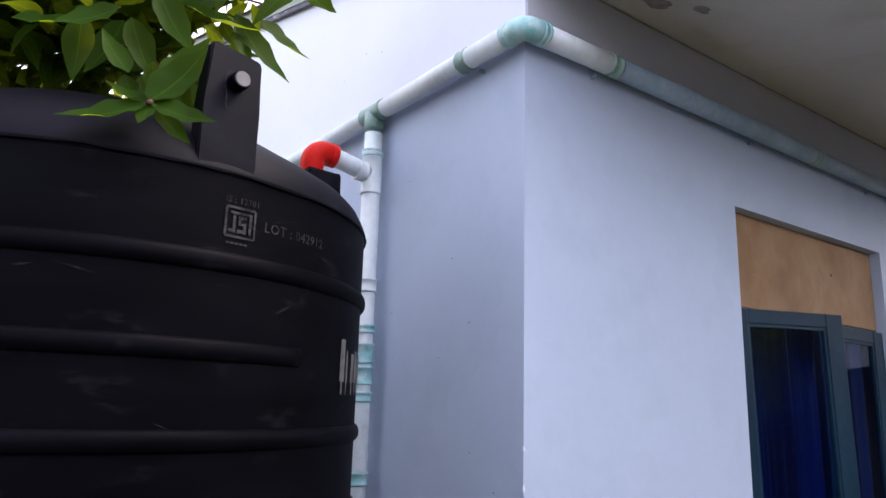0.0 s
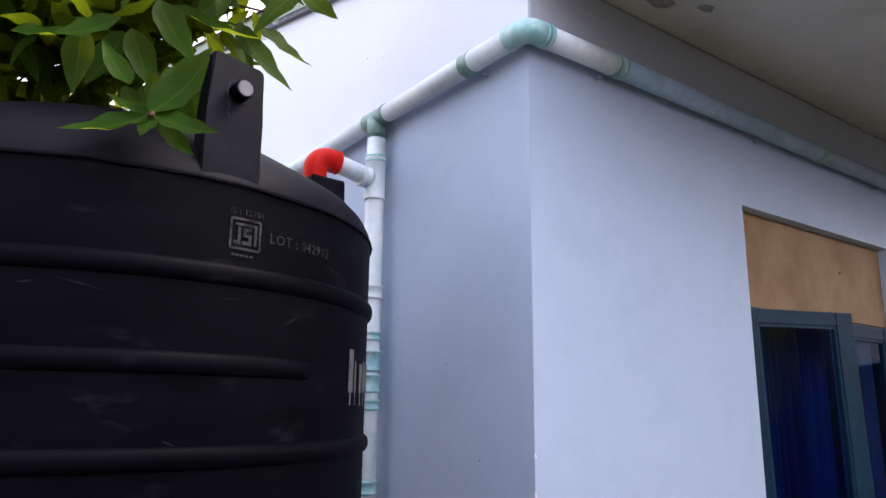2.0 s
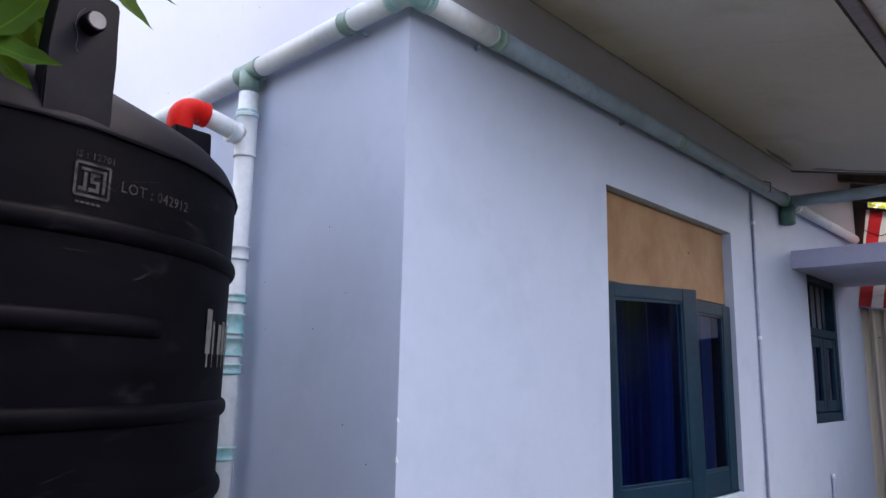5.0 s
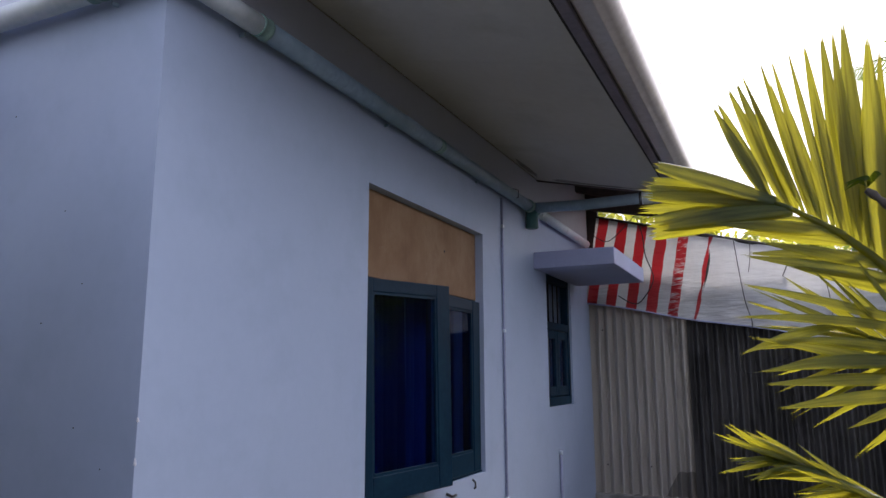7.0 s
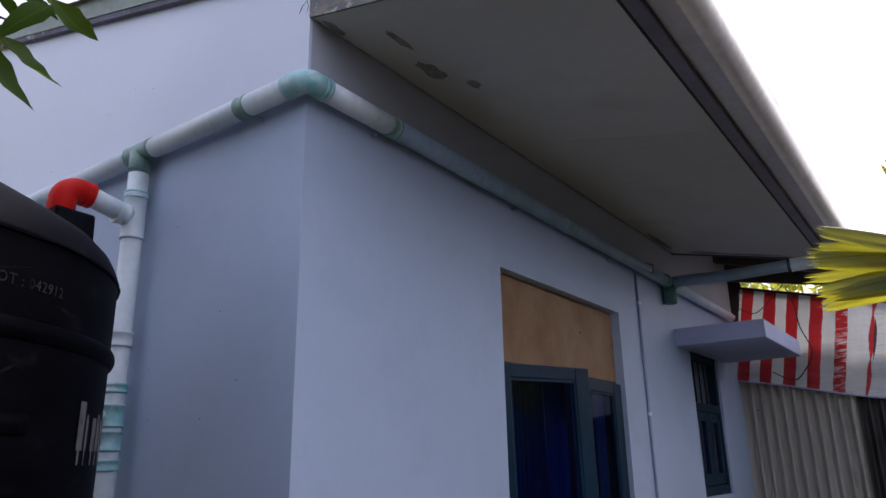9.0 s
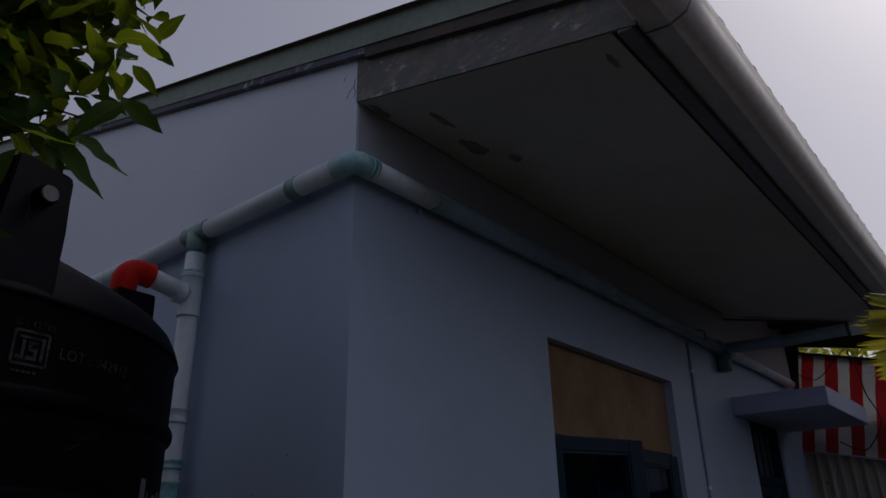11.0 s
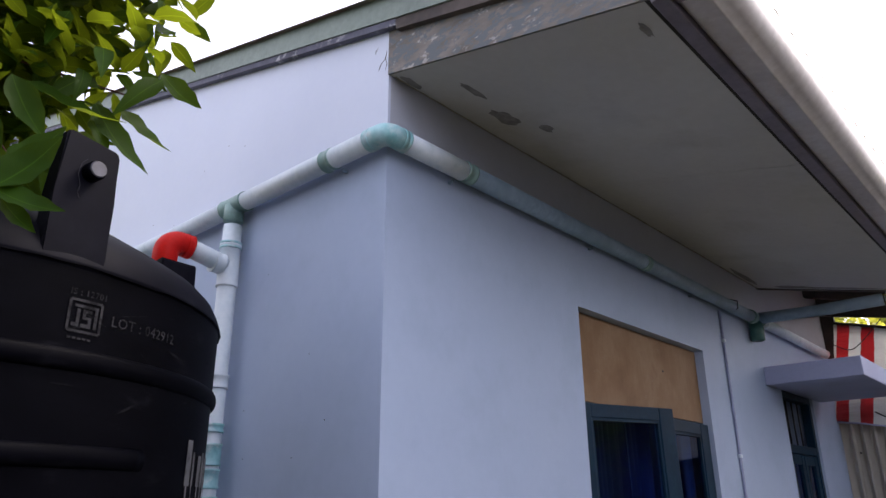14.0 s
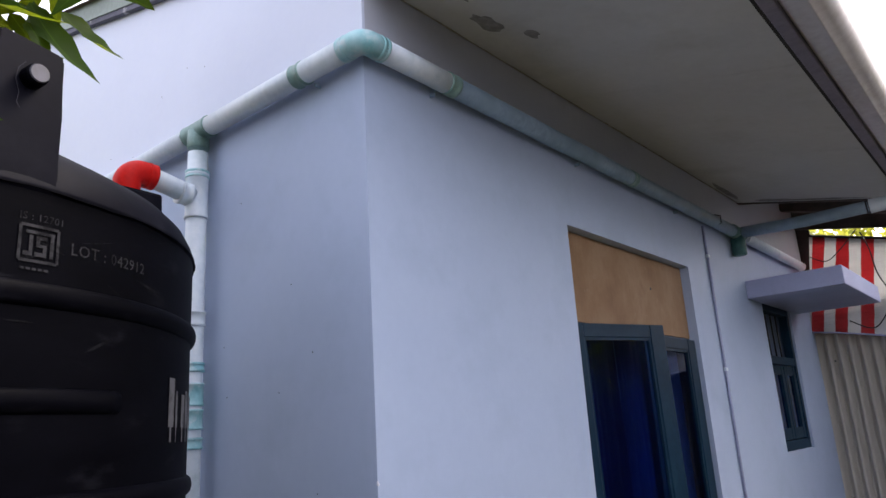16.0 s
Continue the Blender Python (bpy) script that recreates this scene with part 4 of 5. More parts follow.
STRIPES = ((0.025, 0.117, 0.0), (0.203, 0.295, 0.0), (0.381, 0.473, 0.0), (0.559, 0.651, 0.0), (0.745, 0.832, 1.0))
bm = bmesh.new()
lay = bm.verts.layers.float_color.new("print")
cols = []
nw = 26


def tear_at(w):
    """Where the torn red edge runs, leaning along the cloth."""
    return 0.955 + 0.055 * w + 0.012 * noise.noise((w * 5.0, 3.1, 0.7))


steps = [i * 0.003 for i in range(434)] + [1.302 + i * 0.0145 for i in range(201)]
for u in steps:
    col = []
    for j in range(nw + 1):
        w = j / nw
        v = bm.verts.new(tarp_place(u, w))
        on = [s for s in STRIPES if s[0] <= u + 0.02 * (1 - w) + 0.003 * noise.noise((w * 7, s[0] * 9, 1)) <= s[1]]
        edge = abs(u - tear_at(w)) < 0.020 * (0.2 + abs(math.sin(w * 6.5 + 0.6)) * min(1.0, 0.35 + w * 1.3))
        v[lay] = (1.0 if on or edge else 0.0, on[0][2] if on else 0.0, 0, 1)
        col.append(v)
    cols.append(col)
for (ua, a), (ub, b) in zip(list(zip(steps, cols)), list(zip(steps, cols))[1:]):
    for j in range(nw):
        wm = (j + 0.5) / nw
        gap = (ua + ub) / 2 - tear_at(wm)
        if 0.36 < wm < 0.86 and 0.012 < gap < 0.012 + 0.020 * math.sin((wm - 0.36) / 0.50 * math.pi):
            continue
        bm.faces.new((a[j], b[j], b[j + 1], a[j + 1]))
under(part("cloth", bm, M_TARP, smooth=True), tarp)
under(part("hem_rope", tube([tarp_place(u * 0.2, 0.0) + Vector((0, -0.004, -0.004)) for u in range(22)], 0.007, 8), M_SLAB, smooth=True), tarp)
under(part("top_batten", tube([tarp_place(u * 0.2, 1.0) + Vector((0, 0.02, 0.004)) for u in range(22)], 0.022, 8), M_PIT, label="dark timber batten"), tarp)
shed = thing("shed", "open-sided shed behind the tarpaulin, its dimness painted near black", "shed", (1.5, END + 0.8, 0))
# narrow panel added so that the tear shows dark instead of sky
under(part("dark_backing", box(0.72, 1.12, END + 1.54, END + 1.59, 0, 2.72), M_PIT), shed)
under(part("dark_backing", box(-0.6, 4.4, END + 1.6, END + 1.65, 0, 1.9), M_PIT), shed)
# added filler, near black for the shaded corner beside the cloth
under(part("corner_filler", box(-0.1, 0.10, END + 0.02, END + 0.05, 0.3, 2.95), M_PIT), shed)
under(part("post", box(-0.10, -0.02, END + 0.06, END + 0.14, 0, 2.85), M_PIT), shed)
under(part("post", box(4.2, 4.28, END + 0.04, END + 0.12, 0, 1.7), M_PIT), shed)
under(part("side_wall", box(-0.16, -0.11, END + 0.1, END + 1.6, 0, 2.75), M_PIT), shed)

wires = thing("slack_cable", "thin black cables hanging loose over the tarpaulin", "cable", (1.2, END - 0.15, 2.2))


def wire(pts, r=0.004):
    """A hanging wire drawn smoothly through a few places."""
    ps, out = [Vector(p) for p in pts], []
    for i in range(len(ps) - 1):
        a, b, c, d = ps[max(i - 1, 0)], ps[i], ps[i + 1], ps[min(i + 2, len(ps) - 1)]
        for k in range(6):
            t = k / 6
            out.append(0.5 * ((2 * b) + (c - a) * t + (2 * a - 5 * b + 4 * c - d) * t * t + (3 * b - a - 3 * c + d) * t ** 3))
    out.append(ps[-1])
    under(part("wire", tube(out, r, 6), M_CABLE, smooth=True), wires)


WY = END - 0.16
wire([(1.30, WY + 0.04, 2.50), (1.33, WY, 2.2), (1.36, WY, 1.95), (1.40, WY, 1.75), (1.33, WY, 1.56), (1.30, WY, 1.38), (1.42, WY, 1.36), (1.66, WY, 1.48)])
wire([(1.43, WY + 0.03, 2.46), (1.42, WY, 2.3), (1.40, WY, 2.2)], 0.003)
wire([(1.95, WY + 0.04, 2.35), (1.93, WY, 2.15), (1.98, WY, 2.05), (2.0, WY, 1.8)], 0.003)
wire([(2.18, WY + 0.03, 2.3), (2.14, WY, 2.0), (2.08, WY, 1.7)], 0.003)
wire([(1.72, WY + 0.03, 2.40), (1.70, WY, 2.25), (1.66, WY, 2.15)], 0.004)
wire([(0.30, WY, 2.05), (0.45, WY, 1.97), (0.55, WY, 2.05), (0.62, WY, 2.2), (0.56, WY, 2.4), (0.54, WY, 2.6), (0.50, WY, 2.75)], 0.005)
wire([(0.1, WY, 2.62), (0.22, WY, 2.56), (0.34, WY, 2.64), (0.48, WY, 2.78)], 0.004)

# added unseen walls: close the yard behind the camera and screen low light
structure("screen_wall_south", box(-9, 4.05, -3.35, -3.2, -0.05, 1.8), M_SCREEN, "added unseen wall screening low light from the south")
structure("screen_wall_east", box(3.9, 4.05, -3.2, END - 0.3, -0.05, 2.4), M_SCREEN, "added unseen wall screening low light from the east")

# ---- leaves ----


def add_leaf(bm, base, tip, width, up=Vector((0, 0, 1)), bow=0.12, fold=0.25, n=7, shape=0.75):
    """A broad leaf from base to tip: folded on its midrib, bowed, widest before the middle."""
    base, tip = Vector(base), Vector(tip)
    way = tip - base
    length = way.length
    way.normalize()
    side = way.cross(up)
    if side.length < 0.05:
        side = way.orthogonal()
    side.normalize()
    nor = side.cross(way)
    lay = bm.verts.layers.float_color.get("blade") or bm.verts.layers.float_color.new("blade")
    prev = None
    for k in range(n + 1):
        t = k / n
        w = width / 2 * max(math.sin(math.pi * t ** shape), 0.0) ** 0.9 * (1.12 - 0.45 * t)
        c = base + way * length * t + nor * bow * length * (math.sin(math.pi * t) - 0.5 * t * t)
        twist = 0.5 * math.sin(base.x * 40 + base.z * 31) * t
        if k in (0, n):
            row = [bm.verts.new(c)] * 3
        else:
            row = [bm.verts.new(c + side * w * s + nor * (fold * abs(s) + twist * s + 0.13 * math.sin(t * 17 + s * 2 + base.y * 50) * abs(s)) * w) for s in (-1, 0, 1)]
        for v, side_at in zip(row, (1, 0, 1)):
            v[lay] = (side_at if 0 < k < n else 0, 0.5, t, 1)
        if prev:
            for s in (0, 1):
                vs = []
                for v in (prev[s], prev[s + 1], row[s + 1], row[s]):
                    if v not in vs:
                        vs.append(v)
                if len(vs) > 2:
                    bm.faces.new(vs)
        prev = row


def leaf_mesh(length, width, bow, fold):
    bm = bmesh.new()
    add_leaf(bm, (0, 0, 0), (length, 0, 0), width, Vector((0, 0, 1)), bow, fold, 8)
    return finish(bm, "leaf", M_LEAF, True)


rng = random.Random(11)
shrub = thing("leafy_shrub", "broad-leaved green shrub leaning over the black tank", "shrub", (-1.25, -2.1, 0))
limbs = [
    [(-1.25, -2.1, 0.0), (-1.27, -2.06, 1.0), (-1.15, -1.95, 1.9), (-0.95, -1.75, 2.45), (-0.7, -1.5, 2.75)],
    [(-1.15, -1.95, 1.9), (-0.75, -1.7, 2.15), (-0.35, -1.35, 2.24), (-0.05, -1.12, 2.14), (0.12, -1.10, 2.0), (0.228, -1.155, 1.905)],
    [(-0.95, -1.75, 2.45), (-0.5, -1.4, 2.5), (-0.2, -1.1, 2.42), (0.0, -0.85, 2.33)],
    [(-0.7, -1.5, 2.75), (-0.45, -1.2, 2.85), (-0.2, -0.95, 2.80), (-0.08, -0.78, 2.68)],
    [(-0.7, -1.5, 2.75), (-0.6, -1.35, 3.1), (-0.45, -1.15, 3.3)],
    [(-0.75, -1.7, 2.15), (-0.25, -1.65, 2.2), (0.0, -1.6, 2.12)],
]
for k, pts in enumerate(limbs):
    r0 = 0.028 if k == 0 else 0.0035 if k == 1 else 0.008
    under(part("limb", tube(pts, [r0 * (1 - 0.7 * i / (len(pts) - 1)) for i in range(len(pts))], 8), M_TWIG, smooth=True), shrub)
under(part("bud", tube([(0.222, -1.152, 1.910), (0.234, -1.162, 1.903), (0.243, -1.168, 1.897)], [0.004, 0.0065, 0.003], 10), M_TWIG, smooth=True), shrub)
pool = [leaf_mesh(0.17 + 0.02 * i, 0.062 + 0.006 * (i % 3), 0.06 + 0.03 * (i % 4), 0.15 + 0.08 * (i % 3)) for i in range(6)]


def put_leaf(at, way, roll, scale):
    ob = new("leaf", rng.choice(pool))
    x = Vector(way).normalized()
    q = x.to_track_quat("X", "Z").to_matrix().to_4x4()
    m = Matrix.Translation(at) @ q @ Matrix.Rotation(roll, 4, "X") @ Matrix.Scale(scale, 4)
    ob.parent = shrub
    ob.matrix_parent_inverse = Matrix.Translation(-Vector(shrub.location))
    ob.matrix_basis = m


# the spray that lies on the dome and the leaves that hang beside the lug
HANG = [((-0.02, -1.133, 2.066), (0.02, -1.105, 1.971)), ((-0.02, -1.049, 2.121), (0.02, -1.018, 1.989)), ((-0.02, -1.065, 2.086), (0.02, -1.028, 1.995)), ((-0.02, -1.168, 2.055), (0.02, -1.142, 1.972)), ((-0.02, -1.103, 2.061), (0.02, -1.063, 1.987)),
        ((0.16, -1.128, 2.008), (0.162, -1.056, 1.925)), ((0.15, -1.105, 2.05), (0.165, -1.050, 1.985)), ((0.158, -1.15, 2.02), (0.16, -1.135, 1.925)),
        ((0.234, -1.162, 1.902), (0.222, -1.311, 1.838)), ((0.234, -1.162, 1.902), (0.280, -1.186, 1.838)), ((0.234, -1.162, 1.905), (0.293, -1.055, 1.871)),
        ((0.230, -1.165, 1.905), (0.222, -1.062, 2.050)), ((0.228, -1.150, 1.898), (0.253, -1.086, 1.832)), ((0.230, -1.165, 1.905), (0.163, -1.230, 1.950)),
        ((0.225, -1.155, 1.905), (0.181, -1.115, 1.985)), ((0.21, -1.20, 1.96), (0.17, -1.25, 2.05)), ((0.20, -1.14, 1.97), (0.19, -1.05, 2.09)),
((-0.058, -0.775, 2.470), (0.031, -0.697, 2.351)), ((0.010, -0.950, 2.270), (0.126, -0.848, 2.069)),
        ((-0.01, -0.885, 2.290), (0.051, -0.770, 2.188)), ((0.025, -1.10, 2.250), (0.104, -0.903, 2.189)), ((-0.32, -0.88, 2.345), (-0.27, -0.77, 2.325)),
        ((0.12, -1.15, 2.20), (0.152, -1.077, 2.064)), ((0.13, -1.215, 2.13), (0.105, -1.325, 2.065)), ((0.064, -1.275, 2.12), (0.064, -1.275, 1.971)),
        ((0.0, -1.39, 2.10), (0.016, -1.244, 2.146)), ((0.070, -1.185, 2.145), (0.087, -1.130, 2.006)), ((-0.070, -1.176, 2.205), (-0.081, -1.238, 2.056))]
for k, (a, b) in enumerate(HANG):
    bm = bmesh.new()
    d = Vector(b) - Vector(a)
    add_leaf(bm, a, b, min(0.078, 0.44 * d.length), Vector((0.75, -0.25, 0.65)), -0.07, 0.34, 10, 0.8)
    under(part("leaf", bm, M_LEAF, smooth=True), shrub)
placed = 0
while placed < 280:
    pts = limbs[rng.choice((1, 2, 2, 3, 3, 3, 4, 5))]
    i = rng.randrange(len(pts) - 1)
    at = Vector(pts[i]).lerp(Vector(pts[i + 1]), rng.random()) + Vector((rng.gauss(0, 0.10), rng.gauss(0, 0.10), rng.gauss(0.03, 0.09)))
    # keep the sight of the gable wall clear beside the lug and the dome clear of leaves
    if at.z < 2.16 or at.y - 0.50 * at.x > -0.82 + 0.45 * (at.z - 2.3):
        continue
    way = Vector((rng.uniform(-0.2, 1.0), rng.uniform(-0.8, 0.5), rng.uniform(-1.0, 0.3)))
    put_leaf(at, way, rng.uniform(-1.2, 1.2), rng.uniform(0.5, 0.85))
    placed += 1


bm = bmesh.new()
for _ in range(1500):
    u = Vector((rng.gauss(0, 1), rng.gauss(0, 1), rng.gauss(0, 1))).normalized() * rng.random() ** 0.45
    at = Vector((-0.50, -1.26, 2.62)) + Vector((u.x * 0.5, u.y * 0.64, u.z * 0.62))
    if at.z < 2.14 or at.y - 0.50 * at.x > -0.82 + 0.45 * (at.z - 2.3):
        continue
    d = Vector((rng.uniform(-0.6, 1), rng.uniform(-1, 0.6), rng.uniform(-1, 0.3))).normalized()
    s = rng.uniform(0.09, 0.16)
    add_leaf(bm, at, at + d * s, s * 0.38, Vector((rng.uniform(-1, 1), rng.uniform(-1, 1), 1)), rng.uniform(-0.05, 0.12), 0.25, 6)
for c, rad, count in (((-0.18, -0.95, 2.62), (0.28, 0.30, 0.44), 450), ((-0.35, -1.32, 2.27), (0.38, 0.50, 0.17), 260), ((-0.45, -1.15, 2.24), (0.34, 0.30, 0.13), 240)):
    for _ in range(count):
        u = Vector((rng.gauss(0, 1), rng.gauss(0, 1), rng.gauss(0, 1))).normalized() * rng.random() ** 0.45
        at = Vector(c) + Vector((u.x * rad[0], u.y * rad[1], u.z * rad[2]))
        if at.z < 2.13 or at.y - 0.50 * at.x > -0.84 + 0.45 * (at.z - 2.3):
            continue
        d = Vector((rng.uniform(-0.6, 1), rng.uniform(-1, 0.5), rng.uniform(-0.8, 0.4))).normalized()
        ln = rng.uniform(0.09, 0.15)
        add_leaf(bm, at, at + d * ln, ln * 0.38, Vector((rng.uniform(-1, 1), rng.uniform(-1, 1), 1)), rng.uniform(-0.05, 0.12), 0.25, 6)
tagged(under(part("leaves", bm, M_LEAF, smooth=True), shrub), kind="stuff")


def foliage(name, label, spread, count, size, mat, seed, category="tree", at=None, hang=0.5):
    """A far crown: clumps of small leaves inside the given ellipsoids (centre, radii)."""
    r = random.Random(seed)
    bm = bmesh.new()
    for c, rad in spread:
        for _ in range(count):
            u = Vector((r.gauss(0, 1), r.gauss(0, 1), r.gauss(0, 1))).normalized() * (r.random() ** 0.4)
            p = Vector(c) + Vector((u.x * rad[0], u.y * rad[1], u.z * rad[2]))
            p += Vector([noise.noise(p * 2.3 + Vector((k * 7, 0, 0))) for k in range(3)]) * 0.35
            d = Vector((r.uniform(-1, 1), r.uniform(-1, 1), r.uniform(-1, 1) - hang)).normalized()
            s = size * r.uniform(0.6, 1.3)
            add_leaf(bm, p, p + d * s, s * 0.38, Vector((r.uniform(-1, 1), r.uniform(-1, 1), 1)), 0.08, 0.2, 3)
    return bm


def tree(name, label, trunk, spread, count, size, mat, seed, category="tree"):
    t = thing(name, label, category, trunk[0])
    under(part("trunk", tube(trunk, [0.10 * (1 - 0.6 * i / (len(trunk) - 1)) for i in range(len(trunk))], 10), M_BARK, smooth=True), t)
    top = Vector(trunk[-1])
    for k, (c, rad) in enumerate(spread):
        under(part("limb", tube([top, top.lerp(Vector(c), 0.5) + Vector((0, 0, 0.15)), Vector(c)], [0.04, 0.025, 0.01], 6), M_BARK, smooth=True), t)
    crown = under(part("crown", foliage(name, label, spread, count, size, mat, seed), mat), t)
    tagged(crown, kind="stuff")
    return t


tree("garden_tree", "sunlit yellow-green tree standing beyond the tank", [(-4.6, -2.6, 0), (-4.6, -2.55, 1.2), (-4.5, -2.4, 2.1)],
     [((-3.6, -0.95, 3.0), (0.9, 0.6, 0.9)), ((-3.8, -2.0, 3.3), (1.0, 0.9, 1.1)), ((-3.5, -1.5, 2.5), (0.8, 0.9, 0.6))], 560, 0.16, M_LEAF_FAR, 3)
tree("hedge_tree", "dense sunlit yellow-green tree beyond the shed", [(0.4, 9.6, 0), (0.4, 9.6, 1.4), (0.5, 9.6, 2.2)],
     [((-0.5, 9.5, 3.2), (1.2, 0.7, 0.7)), ((1.2, 9.6, 2.85), (1.3, 0.7, 0.55)), ((2.8, 9.7, 2.7), (1.3, 0.7, 0.6))], 3000, 0.18, M_LEAF_FAR, 5)
# clumps past x = 3 are unseen, added to shade the far east wall
tree("yard_tree", "dark leafy tree rising behind the palm", [(3.3, 3.9, 0), (3.28, 3.9, 1.4), (3.15, 3.95, 2.3)],
     [((2.50, 4.2, 2.75), (0.30, 0.4, 0.30)), ((2.32, 4.3, 2.40), (0.28, 0.4, 0.32)), ((2.80, 4.1, 3.25), (0.28, 0.4, 0.35)), ((2.85, 4.1, 3.85), (0.26, 0.3, 0.22)),
      ((2.66, 4.2, 3.05), (0.22, 0.4, 0.28)), ((2.70, 4.2, 2.2), (0.4, 0.5, 0.5)), ((3.1, 3.9, 2.8), (0.4, 0.6, 0.6)), ((3.3, 3.4, 2.0), (0.5, 0.7, 0.7))], 480, 0.12, M_TREE, 8)

# ---- palm in front of the fence ----
palm = thing("areca_palm", "yellow-green feather palm with frayed leaflet tips", "palm", (2.12, -0.25, 0))
under(part("stem", tube([(2.12, -0.25, 0), (2.10, -0.26, 0.6), (2.06, -0.27, 1.1)], [0.045, 0.038, 0.03], 12), M_PALM, smooth=True), palm)


def add_blade(bm, base, tip, width, up, sag=0.0, n=6, blunt=False, r=rng):
    """A pleated palm leaflet with a ragged, forked end."""
    base, tip = Vector(base), Vector(tip)
    way = tip - base
    length = way.length
    way.normalize()
    side = way.cross(Vector(up)).normalized()
    nor = side.cross(way)
    lay = bm.verts.layers.float_color.get("blade") or bm.verts.layers.float_color.new("blade")
    own, rows = r.random(), []
    for k in range(n + 1):
        t = k / n
        w = width / 2 * ((0.30 + 0.70 * math.sin(math.pi * min(t * 0.72 + 0.1, 1.0))) if blunt else (0.16 + 0.84 * math.sin(math.pi * (0.92 * t ** 0.8 + 0.06))))
        c = base + way * length * t - Vector((0, 0, 1)) * sag * length * t * t
        rows.append([bm.verts.new(c + side * w * s + nor * 0.28 * w * (abs(s) % 1.0 > 0.4)) for s in (-1, -0.5, 0, 0.5, 1)])
        for q, v in enumerate(rows[-1]):
            v[lay] = (q / 4, own, t, 1)
    for a, b in zip(rows, rows[1:]):
        for s in range(4):
            bm.faces.new((a[s], a[s + 1], b[s + 1], b[s]))
    end = rows[-1]
    for s in range(4):
        mid = (end[s].co + end[s + 1].co) / 2 + (way - Vector((0, 0, sag * 1.5))) * length * r.uniform(0.03, 0.13)
        v = bm.verts.new(mid)
        v[lay] = ((s + 0.5) / 4, own, 1.08, 1)
        bm.faces.new((end[s], end[s + 1], v))


def frond(stalk, blades, width, up, seed, ends=()):
    r = random.Random(seed)
    ps = [Vector(p) for p in stalk]
    rach = under(part("stalk", tube(ps, [0.010 - 0.007 * i / (len(ps) - 1) for i in range(len(ps))], 8), M_PALM, smooth=True), palm)
    for t, tip, w, sag in blades:
        for twin in range(2):
            f = max(t - 0.025 * twin, 0.02) * (len(ps) - 1)
            i = min(int(f), len(ps) - 2)
            base = ps[i].lerp(ps[i + 1], f - i)
            reach = Vector(tip) - base
            reach = reach * ((1.0 if w > 1.2 else 1.06) * (1.0 if not twin else r.uniform(0.80, 0.97)))
            reach += Vector((r.uniform(-0.03, 0.03), r.uniform(-0.06, 0.06), r.uniform(-0.03, 0.03))) * reach.length * (2.0 if twin else 0.4)
            bm = bmesh.new()
            add_blade(bm, base, base + reach, w * width * r.uniform(0.62, 0.82), up + Vector((r.uniform(-0.7, 0.7), 0, r.uniform(-0.7, 0.7))), sag, blunt=w > 1.2, r=r)
            under(part("leaflet", bm, M_PALM, smooth=True), palm)


FACE = Vector((0.1, -1.0, 0.15))


def fan_frond(stalk, blades):
    """A frond whose leaflets overlap at the rib like a folded fan."""
    r = random.Random(12)
    ps = [Vector(p) for p in stalk]
    under(part("stalk", tube(ps, [0.011 - 0.008 * i / (len(ps) - 1) for i in range(len(ps))], 8), M_PALM, smooth=True), palm)
    for base, tip, w, sag in blades:
        bm = bmesh.new()
        blunt = sag > 0 and base[0] < 1.62        # the end leaflets are cut off ragged
        tip = Vector(base).lerp(Vector(tip), 0.93) if blunt else tip
        add_blade(bm, base, tip, w * (1.25 if blunt else 1.0), FACE + Vector((r.uniform(-0.35, 0.35), 0, r.uniform(-0.35, 0.35))), sag, 8, blunt, r)
        under(part("leaflet", bm, M_PALM, smooth=True), palm)


PY0 = -0.27
